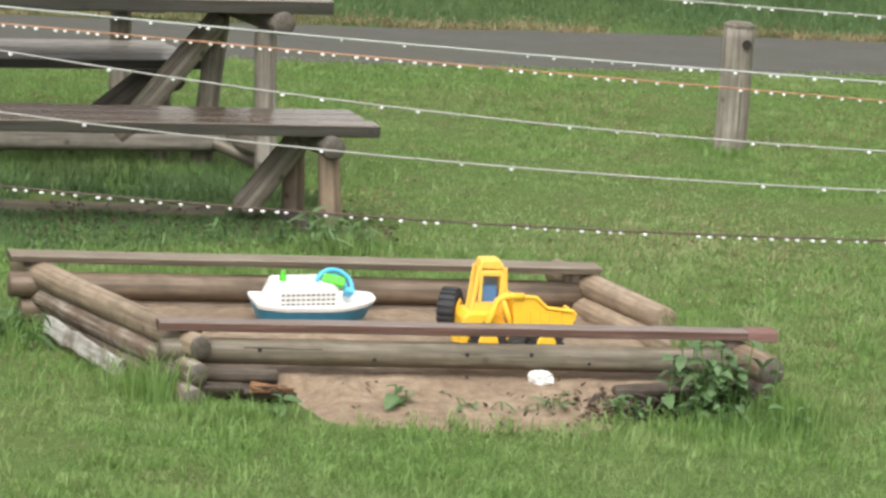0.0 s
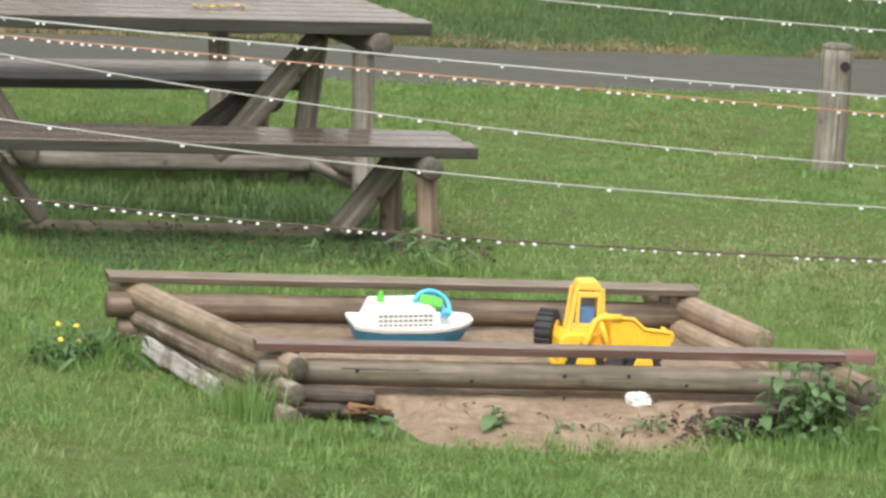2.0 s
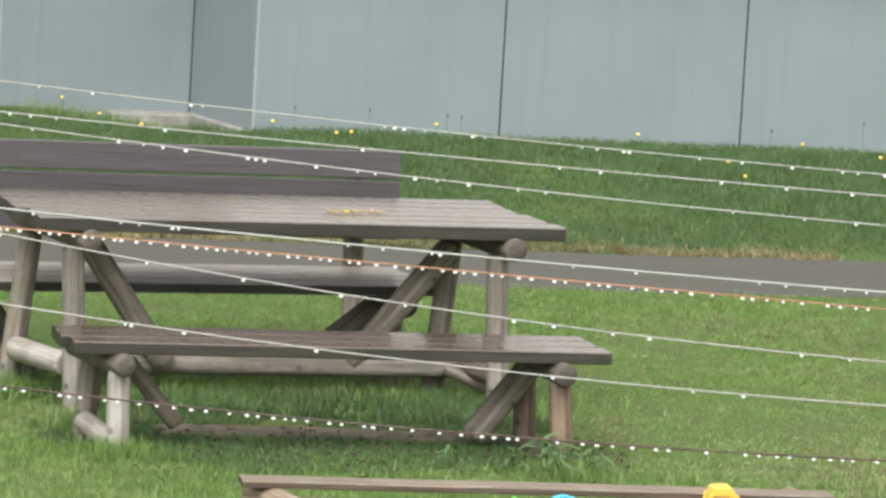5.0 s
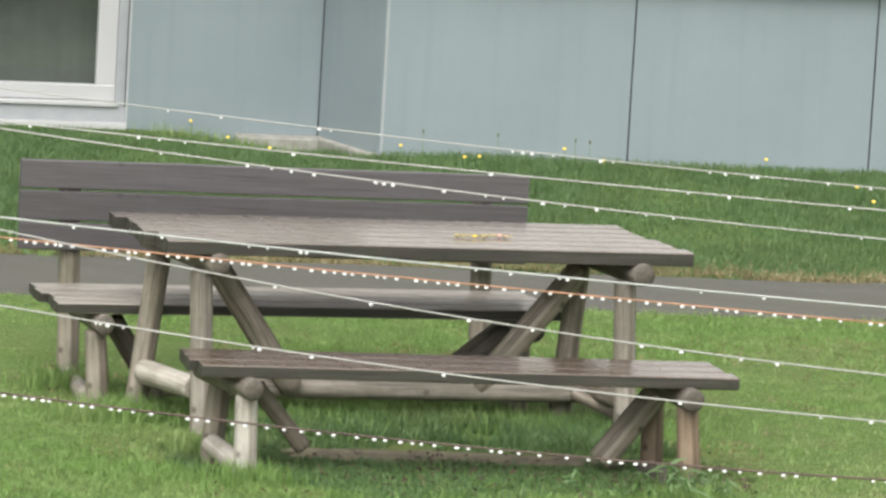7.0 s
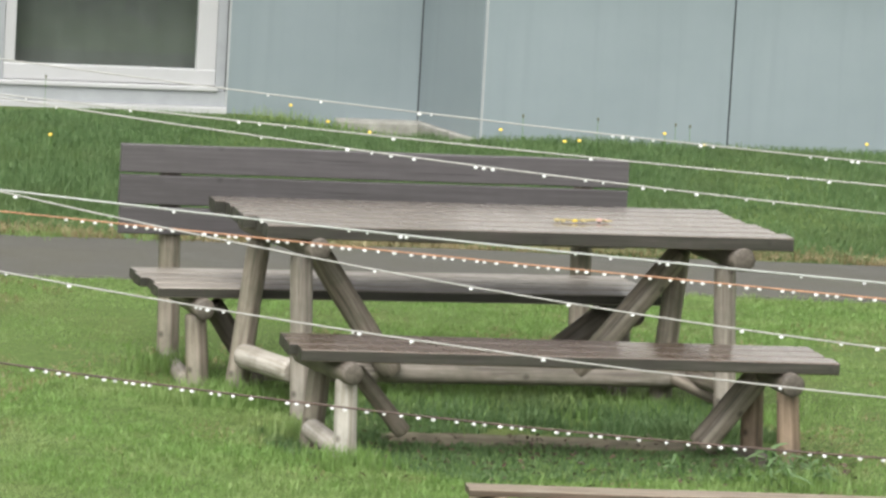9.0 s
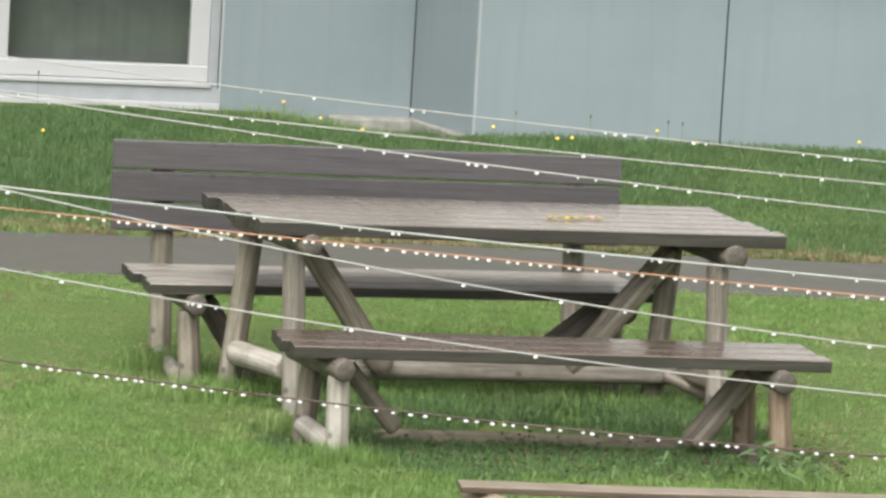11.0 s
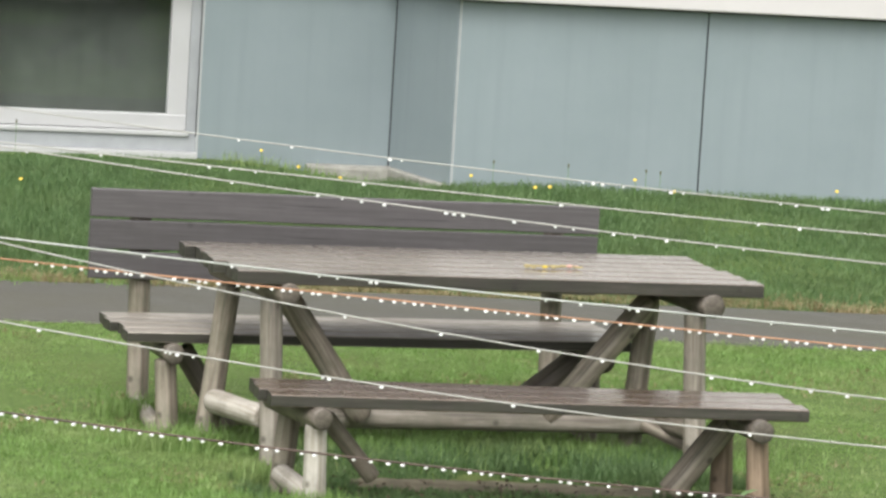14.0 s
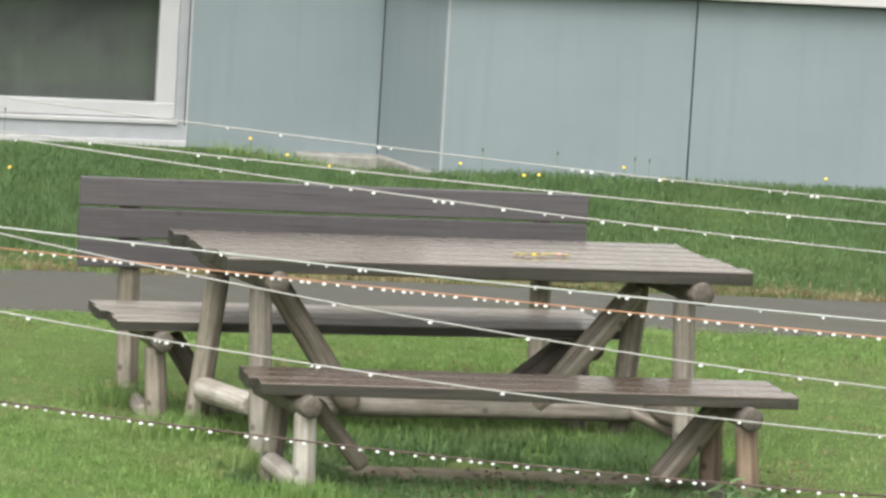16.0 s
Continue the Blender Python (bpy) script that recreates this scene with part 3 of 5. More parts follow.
# table
o, u, w = (-0.524, 19.752), heading(12.6), heading(109.5)
table = thing("table", at(o, u, w, 1.0, 0.4, 0), "rustic log table with wet grey-brown plank top", "table")
for k, (a0, a1) in enumerate(((0.0, 2.10), (0.018, 2.085), (-0.012, 2.09), (0.006, 2.07), (0.02, 2.075), (-0.004, 2.09))):
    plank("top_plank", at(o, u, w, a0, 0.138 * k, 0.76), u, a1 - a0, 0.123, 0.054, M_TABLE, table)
logs(table, [
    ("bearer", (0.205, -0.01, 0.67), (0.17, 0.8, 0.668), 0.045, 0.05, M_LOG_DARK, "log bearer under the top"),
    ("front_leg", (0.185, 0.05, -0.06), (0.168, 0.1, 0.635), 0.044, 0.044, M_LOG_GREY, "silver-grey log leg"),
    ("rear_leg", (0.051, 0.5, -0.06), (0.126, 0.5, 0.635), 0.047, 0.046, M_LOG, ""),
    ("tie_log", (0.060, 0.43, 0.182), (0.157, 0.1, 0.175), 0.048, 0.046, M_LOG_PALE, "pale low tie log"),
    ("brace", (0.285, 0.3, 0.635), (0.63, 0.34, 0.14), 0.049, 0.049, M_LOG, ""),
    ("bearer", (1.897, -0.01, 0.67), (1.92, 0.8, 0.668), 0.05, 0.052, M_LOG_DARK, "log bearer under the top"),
    ("front_leg", (1.908, 0.1, -0.06), (1.866, 0.1, 0.635), 0.044, 0.044, M_LOG_GREY, "silver-grey log leg"),
    ("rear_leg", (1.784, 0.5, -0.06), (1.834, 0.5, 0.635), 0.047, 0.046, M_LOG, ""),
    ("tie_log", (1.85, 0.62, 0.155), (1.905, 0.1, 0.15), 0.044, 0.044, M_LOG, "low tie log"),
    ("brace", (1.8, 0.4, 0.635), (1.4, 0.4, 0.14), 0.05, 0.05, M_LOG, ""),
    ("stretcher", (0.14, 0.4, 0.138), (1.88, 0.4, 0.138), 0.048, 0.046, M_LOG_GREY, "long low stretcher log"),
    ("knee", (1.78, 0.35, 0.14), (1.98, 0.25, 0.05), 0.026, 0.024, M_LOG, "short knee brace"),
])

# rear bench with its back
o, u, w = (-0.954, 20.214), heading(16.0) - Z * 0.003, heading(105.2)
settle = thing("bench_with_back", at(o, u, w, 1.0, 0.3, 0), "rustic log bench with wet planks and dark board back", "bench")
for k, (a0, a1) in enumerate(((0.0, 2.083), (0.016, 2.073), (-0.014, 2.083), (0.0, 2.073))):
    plank("seat_plank", at(o, u, w, a0, 0.14 * k, 0.428), u, a1 - a0, 0.125, 0.042, M_REAR_SEAT, settle)
logs(settle, [
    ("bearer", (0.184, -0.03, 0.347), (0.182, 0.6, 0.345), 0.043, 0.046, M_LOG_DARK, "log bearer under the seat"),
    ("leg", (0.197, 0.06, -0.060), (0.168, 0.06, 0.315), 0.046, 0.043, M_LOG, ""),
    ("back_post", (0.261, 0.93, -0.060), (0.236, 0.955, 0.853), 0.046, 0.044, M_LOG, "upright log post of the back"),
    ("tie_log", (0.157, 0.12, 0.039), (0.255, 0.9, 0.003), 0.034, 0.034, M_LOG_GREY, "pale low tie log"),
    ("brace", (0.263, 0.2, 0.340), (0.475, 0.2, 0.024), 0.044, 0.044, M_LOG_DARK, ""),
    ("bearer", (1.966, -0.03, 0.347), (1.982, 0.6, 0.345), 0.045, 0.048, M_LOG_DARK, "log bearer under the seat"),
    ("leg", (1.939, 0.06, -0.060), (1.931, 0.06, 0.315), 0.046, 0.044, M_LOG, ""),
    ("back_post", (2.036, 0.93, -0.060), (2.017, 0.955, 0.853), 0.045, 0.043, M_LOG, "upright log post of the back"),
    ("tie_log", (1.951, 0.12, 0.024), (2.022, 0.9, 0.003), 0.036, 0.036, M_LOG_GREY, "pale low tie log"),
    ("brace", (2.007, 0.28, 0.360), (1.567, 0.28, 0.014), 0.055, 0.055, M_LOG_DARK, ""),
])
back0 = Vector((-1.173, 21.08, 0))
for z0, z1, l0 in ((0.769, 0.885, 0.0), (0.637, 0.758, 0.0), (0.514, 0.626, 0.004)):
    plank("back_board", back0 + Z * z0 + u * l0, heading(13) - Z * 0.006, 2.148, z1 - z0, 0.035, M_BACK, settle, "dark painted board", up=(0, -1, 0))

# wilted dandelions left on the table
wilt = thing("wilted_flowers", (0.68, 20.32, 0.765), "wilted yellow dandelion stems lying on the table", "flowers")
rnd = random.Random(5)
for k in range(4):
    x = 0.595 + 0.045 * k
    pts = [(x + 0.03 * j + rnd.uniform(-0.006, 0.006), 20.31 + 0.01 * j * rnd.uniform(-1, 1.5) + 0.02 * k, 0.767 + rnd.uniform(0, 0.004)) for j in range(4)]
    part("stem", tube_bm([Vector(p) for p in pts], 0.0035, 6), M_WITHER, wilt)
for x, y, r, mat in ((0.595, 20.31, 0.014, M_WITHER), (0.665, 20.32, 0.012, M_FLOWER), (0.70, 20.33, 0.013, M_WITHER), (0.765, 20.37, 0.014, M_PINKISH), (0.79, 20.38, 0.01, M_PINKISH), (0.62, 20.3, 0.01, M_WITHER)):
    bm = lathe_bm([(r * 0.3, 0), (r, r * 0.3), (r * 0.9, r * 0.8), (r * 0.3, r)], 9)
    part("flower_head", bm, mat, wilt, "", Matrix.Translation((x, y, 0.762)))

# bollard
bollard = thing("bollard", (3.372, 21.75, 0), "weathered grey log bollard with a bored hole", "bollard")
log("post", (3.368, 21.75, -0.1), (3.375, 21.75, 0.545), 0.071, 0.067, M_LOG_GREY, bollard, sides=24, rough=0.03)
part("cap", lathe_bm([(0.067, 0.0), (0.066, 0.012), (0.05, 0.02), (0.015, 0.022)], 24), M_LOG, bollard, "", Matrix.Translation((3.375, 21.75, 0.54)))
part("hole", lathe_bm([(0.021, 0), (0.021, 0.012), (0.012, 0.016)], 16, "y"), M_DARKHOLE, bollard, "dark bored hole", Matrix.Translation((3.402, 21.678, 0.472)))

# ---- sandbox ----
SB = thing("sandbox", (1.45, 16.8, 0), "old log sandbox with weathered seat boards", "sandbox")
FL, FRR, BL, BR = Vector((0.725, 16.15, 0)), Vector((2.745, 16.415, 0)), Vector((0.25, 17.32, 0)), Vector((2.275, 17.575, 0))
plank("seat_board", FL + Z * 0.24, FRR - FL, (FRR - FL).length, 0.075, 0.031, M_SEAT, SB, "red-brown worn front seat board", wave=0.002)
d = (FRR - FL).normalized()
part("painted_end", box_bm(-0.1, 0.002, -0.003, 0.078, -0.034, 0.003, 0.004), M_RED, SB, "red painted board end", axes(FRR + Z * 0.24, d, Z))
d = (BR - BL).normalized()
nb = Vector((d.y, -d.x, 0))
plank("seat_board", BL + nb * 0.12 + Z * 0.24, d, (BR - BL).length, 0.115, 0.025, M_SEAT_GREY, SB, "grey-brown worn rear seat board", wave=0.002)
log("side_log", (0.305, 17.39, 0.172), (0.858, 16.125, 0.166), 0.047, 0.042, M_LOG_BROWN, SB)
log("side_log", (0.325, 17.36, 0.098), (0.852, 16.07, 0.09), 0.042, 0.04, M_ROTTEN_PALE, SB, "rotten split side log", rough=0.16)
log("side_log", (0.36, 17.33, 0.026), (0.842, 16.0, 0.022), 0.04, 0.041, M_ROTTEN_PALE, SB, "rotten split side log", rough=0.16)
for p, q, r in (((0.305, 17.39, 0.172), (0.858, 16.125, 0.166), 0.038), ((0.325, 17.36, 0.098), (0.852, 16.07, 0.09), 0.036), ((0.36, 17.33, 0.026), (0.842, 16.0, 0.022), 0.037), ((2.57, 16.62, 0.15), (2.7, 16.22, 0.148), 0.046), ((2.62, 16.4, 0.141), (0.735, 16.185, 0.143), 0.036), ((1.11, 16.175, 0.072), (0.75, 16.155, 0.075), 0.034)):
    away = (Vector(q) - Vector(p)).normalized()
    log("log_end", Vector(q) - away * 0.004, Vector(q) + away * 0.006, r, r * 0.96, M_LOG_DARK, SB, "dark weathered end grain", rings=2, rough=0.08)
plank("side_board", (0.37, 16.95, 0.03), Vector((0.24, -0.6, -0.02)), 0.62, 0.06, 0.02, M_WHITEBOARD, SB, "flaking white painted board", up=(-0.93, -0.36, 0.25), wave=0.006)
log("side_log", (2.165, 17.74, 0.172), (2.455, 16.98, 0.158), 0.046, 0.045, M_LOG_BROWN, SB, "peeled side log broken off short")
log("side_log", (2.57, 16.62, 0.15), (2.7, 16.22, 0.148), 0.05, 0.05, M_LOG_SOIL, SB, "dark stub of the broken side log")
log("side_log", (2.52, 16.6, 0.07), (2.67, 16.19, 0.066), 0.046, 0.046, M_ROTTEN, SB, "dark rotten stub", rough=0.12)
log("side_log", (2.16, 17.7, 0.095), (2.53, 16.7, 0.08), 0.046, 0.044, M_LOG_BROWN, SB)
log("side_log", (2.17, 17.7, 0.02), (2.53, 16.7, 0.01), 0.042, 0.042, M_ROTTEN, SB, "rotten side log", rough=0.12)
log("front_log", (0.735, 16.185, 0.143), (2.62, 16.40, 0.141), 0.042, 0.043, M_LOG_OLIVE, SB, "weathered front log with a long crack")
log("front_log", (0.75, 16.155, 0.075), (1.11, 16.175, 0.072), 0.038, 0.03, M_ROTTEN, SB, "rotten broken front log", rough=0.2)
log("front_log", (0.78, 16.12, 0.03), (1.14, 16.145, 0.034), 0.036, 0.018, M_ROTTEN, SB, "rotten broken front log", rough=0.25)
rnd = random.Random(77)
log("rot_chunk", (1.02, 16.105, 0.05), (1.16, 16.125, 0.042), 0.016, 0.006, M_ORANGE_ROT, SB, "orange splintered rot", rough=0.9, sides=14)
log("rot_chunk", (1.0, 16.1, 0.03), (1.17, 16.12, 0.028), 0.02, 0.01, M_ROTTEN, SB, "dark splintered rot", rough=0.9, sides=14)
for k in range(16):
    x0, z0 = rnd.uniform(1.0, 1.11), rnd.uniform(0.034, 0.06)
    l0, r0 = rnd.uniform(0.03, 0.06), rnd.uniform(0.003, 0.007)
    y0 = 16.07 + 0.14 * (x0 - 1.0) + rnd.uniform(-0.004, 0.02)
    log("rot_splinter", (x0, y0, z0), (x0 + l0, y0 + rnd.uniform(-0.004, 0.008), z0 + rnd.uniform(-0.012, 0.003)), r0, r0 * 0.4, M_ORANGE_ROT if k % 3 else M_ROTTEN, SB, "orange splintered rot" if k % 3 else "dark splintered rot", rough=0.8, sides=7)
log("front_log", (2.2, 16.27, 0.045), (2.62, 16.34, 0.055), 0.026, 0.042, M_ROTTEN, SB, "rotten front log", rough=0.35)
rnd = random.Random(19)
for k in range(26):
    x0, z0 = rnd.uniform(2.1, 2.5), rnd.uniform(0.02, 0.085)
    y0 = 16.16 + 0.13 * (x0 - 2.0) - rnd.uniform(0.0, 0.08)
    log("root", (x0, y0, z0), (x0 + rnd.uniform(-0.05, 0.07), y0 - rnd.uniform(0.0, 0.05), max(0.0, z0 - rnd.uniform(0.01, 0.06))), rnd.uniform(0.003, 0.007), 0.002, M_ROTTEN, SB, "dark dead root", rough=0.5, sides=6, rings=5)
for x0, x1, dz, seed in ((0.86, 1.38, 0.008, 1), (1.3, 1.75, -0.006, 2), (1.7, 2.3, 0.012, 3), (1.0, 1.25, 0.02, 4)):
    rnd = random.Random(seed)
    line_pts = [Vector((x, 16.185 + 0.114 * (x - 0.735) - 0.0385, 0.143 + dz + rnd.uniform(-0.0025, 0.0025) - 0.006 * (x - x0))) for x in steps(x0, x1, 0.05)]
    part("crack", tube_bm(line_pts, 0.0019, 6), M_DARKHOLE, SB, "dark drying crack")
for x, dz in ((1.05, 0.012), (1.42, -0.012), (1.72, 0.01), (1.93, 0.014), (2.12, -0.01)):
    part("knot", lathe_bm([(0.0075, 0), (0.0065, -0.002), (0.002, -0.003)], 10, "y"), M_DARKHOLE, SB, "dark knot", Matrix.Translation((x, 16.185 + 0.114 * (x - 0.735) - 0.04, 0.143 + dz)))
log("back_log", (0.26, 17.22, 0.138), (2.24, 17.5, 0.138), 0.045, 0.045, M_LOG_SOIL, SB)
log("back_log", (0.3, 17.24, 0.052), (2.24, 17.51, 0.052), 0.046, 0.046, M_LOG_SOIL, SB)
for p in ((0.36, 17.27), (2.2, 17.52), (0.83, 16.24), (2.58, 16.45)):
    part("spacer_block", box_bm(-0.035, 0.035, -0.03, 0.03, 0.15, 0.2065, 0.004), M_LOG, SB, "", Matrix.Translation((p[0], p[1], 0)))


def sand_height(x, y):
    """Level sand within the logs, spilling out under the front log."""
    v = Vector((x * 7, y * 7, 3))
    bumps = 0.012 * noise.noise(v) + 0.004 * noise.noise(v * 3.1) + 0.003 * noise.noise(v * 9.7)
    front = 16.11 + 0.134 * (x - 0.725)
    if y > front:
        mound = 0.012 * math.exp(-((x - 1.25) ** 2 / 0.12 + (y - 16.98) ** 2 / 0.02))
        return 0.075 + bumps + mound
    s = min(max((x - 1.05) / 0.25, 0), 1) * min(max((2.5 - x) / 0.35, 0), 1)
    out = front - y
    drop = 0.085 * (1 - min(out / 0.5, 1)) ** 1.6 - 0.10 * max(0, out - 0.5)
    return -0.035 + (drop + 0.028 + bumps * 0.8) * s - 0.03 * (1 - s)


sx, sy = steps(0.2, 2.75, 0.015), steps(15.1, 17.72, 0.015)
verts, index, faces = [], {}, []


def in_sand(x, y):
    left = 0.35 + (17.3 - y) * 0.43
    right = 2.2 + (17.6 - y) * 0.36
    return left - 0.03 < x < right + 0.03 and y < 17.25 + 0.13 * (x - 0.3) if y > 16.15 else 0.9 < x < 2.6


for y in sy:
    for x in sx:
        if in_sand(x, y):
            index[(x, y)] = len(verts)
            verts.append((x, y, sand_height(x, y)))
for j in range(len(sy) - 1):
    for i in range(len(sx) - 1):
        q = [(sx[i], sy[j]), (sx[i + 1], sy[j]), (sx[i + 1], sy[j + 1]), (sx[i], sy[j + 1])]
        if all(k in index for k in q):
            faces.append([index[k] for k in q])
me = bpy.data.meshes.new("sand")
me.from_pydata(verts, [], faces)
me.materials.append(M_SAND)
me.polygons.foreach_set("use_smooth", [True] * len(me.polygons))
tagged(new("sand", me), "damp brown sand spilling out of the sandbox", "sand", kind="stuff")

# dark dead leaves and crumbs on the spilt sand
rnd = random.Random(77)
bm = bmesh.new()
for k in range(690):
    if k < 640:
        x, y = rnd.gauss(2.3, 0.16), rnd.gauss(16.08, 0.09)
    else:
        x, y = rnd.uniform(1.2, 2.4), rnd.uniform(15.75, 16.2)
    m = Matrix.Translation((x, y, sand_height(x, y) + 0.006)) @ pose(0, 0, 0, rnd.uniform(-50, 50), rnd.uniform(-50, 50), rnd.uniform(0, 360))
    a, b = rnd.uniform(0.006, 0.022), rnd.uniform(0.002, 0.008)
    vs = [bm.verts.new(m @ Vector(c)) for c in ((-a, 0, 0), (-a * 0.2, -b, 0.003), (a, 0, 0), (a * 0.1, b, 0.004))]
    bm.faces.new(vs)
tagged(part("dead_leaves", bm, M_DEAD, None), "dark dead leaf crumbs lying on the sand", "leaves", kind="stuff")

# old leaf litter in the rough growth under and before the front bench
rnd = random.Random(31)
bm = bmesh.new()
for k in range(520):
    x, y = rnd.uniform(-0.3, 1.75), rnd.gauss(19.15, 0.3)
    m = Matrix.Translation((x, y + 0.1 * x, rnd.uniform(0.006, 0.022))) @ pose(0, 0, 0, rnd.uniform(-35, 35), rnd.uniform(-35, 35), rnd.uniform(0, 360))
    a, b = rnd.uniform(0.008, 0.024), rnd.uniform(0.004, 0.011)
    vs = [bm.verts.new(m @ Vector(c)) for c in ((-a, 0, 0), (-a * 0.2, -b, 0.003), (a, 0, 0), (a * 0.1, b, 0.004))]
    bm.faces.new(vs)
tagged(part("leaf_litter", bm, M_DEAD, None), "old dark leaf litter in the grass by the bench", "leaves", kind="stuff")

# ---- toys ----


def toy_boat():
    root = thing("toy_boat", (1.27, 17.06, 0.075), "white toy cruise ship with blue hull", "toy boat")
    m = Matrix.Translation((1.27, 17.06, 0.09)) @ pose(0, 0, 0, 9, -1.0, 14) @ Matrix.Diagonal((0.985, 1.08, 1.1, 1))
    # x runs to the bow; half widths along the hull at keel and rail
    st = [(-0.19, 0.03, 0.055), (-0.17, 0.042, 0.066), (-0.1, 0.052, 0.073), (0.05, 0.054, 0.074), (0.11, 0.045, 0.07), (0.155, 0.028, 0.056), (0.185, 0.012, 0.036), (0.196, 0.004, 0.016)]

    def hull(z0, z1, f0, f1, rows):
        rings = []
        for x, kb, db in rows:
            b0, b1 = kb + (db - kb) * f0, kb + (db - kb) * f1
            x0, x1 = x * (0.96 + 0.16 * f0), x * (0.96 + 0.16 * f1)
            sheer = (0.3 if z0 < 0.01 else 1.0) * 0.014 * (x / 0.2) ** 2
            up = 0.014 * (x / 0.2) ** 2
            rings.append([(x0, -b0, z0 + sheer), (x1, -b1, z1 + up), (x1, b1, z1 + up), (x0, b0, z0 + sheer)])
        bm = loft_bm(rings)
        bmesh.ops.bevel(bm, geom=[e for e in bm.edges if len(e.link_faces) == 2 and e.calc_face_angle(0) > 0.6], offset=0.003, segments=2, affect="EDGES")
        return bm

    part("hull", hull(0.0, 0.047, 0.0, 0.92, st), M_BLUE_HULL, root, "teal blue hull", m)
    part("deck", hull(0.0475, 0.064, 0.95, 1.08, st), M_WHITE, root, "white deck rim", m)
    cabin = []
    for x0, x1, b0, b1 in ((-0.175, -0.148, 0.05, 0.034), (-0.165, -0.14, 0.056, 0.04), (0.07, 0.05, 0.056, 0.04), (0.105, 0.065, 0.046, 0.034)):
        cabin.append([(x0, -b0, 0.06), (x1, -b1, 0.135), (x1, b1, 0.135), (x0, b0, 0.06)])
    bm = loft_bm(cabin)
    bmesh.ops.bevel(bm, geom=[e for e in bm.edges if e.calc_face_angle(0) > 0.5], offset=0.004, segments=2, affect="EDGES")
    sup = part("superstructure", bm, M_WHITE, root, "", m)
    part("stern_rail", box_bm(-0.125, 0.0, -0.043, -0.036, 0.108, 0.114, 0.001), M_WHITE, root, "", m)
    for z in (0.068, 0.082, 0.096):
        for k in range(11):
            x = -0.128 + k * 0.0178
            y = -0.056 + 0.016 * (z - 0.06) / 0.075
            part("cabin_window", box_bm(x, x + 0.012, y - 0.0015, y + 0.004, z, z + 0.006), M_WIN_DARK, sup, "", m)
    part("funnel", lathe_bm([(0.013, 0), (0.013, 0.012), (0.009, 0.022), (0.007, 0.032), (0.003, 0.034)], 12), M_GREEN, root, "bright green funnel", m @ Matrix.Translation((-0.115, -0.01, 0.134)))
    slide = [(0.0 + 0.062 * math.cos(a), -0.012, 0.0 + 0.05 * math.sin(a)) for a in [math.pi * (1.02 - k / 11 * 1.12) for k in range(12)]]
    top = m @ Matrix.Translation((0.06, -0.028, 0.118)) @ pose(0, 0, 0, -38, 12, -8)
    part("slide", tube_bm(slide, 0.0075, 8), M_SKYBLUE, root, "sky blue slide", top, smooth=True)
    slide2 = [(x * 0.72, 0.0, z * 0.72) for x, _, z in slide]
    part("slide_rim", tube_bm(slide2, 0.0065, 8), M_SKYBLUE, root, "sky blue slide", top, smooth=True)
    part("pool", box_bm(-0.045, 0.035, -0.02, 0.02, 0.0, 0.032, 0.006), M_GREEN, root, "bright green pool piece", top)
    part("rail_end", box_bm(0.042, 0.068, -0.03, 0.02, -0.018, 0.0, 0.004), M_SKYBLUE, root, "", top)
    part("mast", lathe_bm([(0.008, 0), (0.006, 0.015), (0.002, 0.018)], 8), M_WHITE, root, "", m @ Matrix.Translation((0.0, -0.01, 0.134)))
    return root


toy_boat()


def wheel(root, m, r, wdt):
    prof = [(r * 0.6, 0), (r * 0.93, 0.0), (r, wdt * 0.2), (r, wdt * 0.8), (r * 0.93, wdt), (r * 0.6, wdt)]
    tyre = part("tyre", lathe_bm(prof, 24, "y"), M_TYRE, root, "black treaded tyre", m)
    for k in range(18):
        a = math.tau * k / 18
        part("tread", box_bm(-0.006, 0.006, 0.001, wdt - 0.001, -0.004, 0.005, 0.0015, 1), M_TYRE, tyre, "", m @ Matrix.Translation((r * math.cos(a), 0, r * math.sin(a))) @ pose(0, 0, 0, 0, 90 - math.degrees(a), 0))
    part("hub", lathe_bm([(r * 0.58, -0.003), (r * 0.5, -0.008), (r * 0.2, -0.011)], 18, "y"), M_YELLOW, tyre, "yellow hub", m)
    return tyre


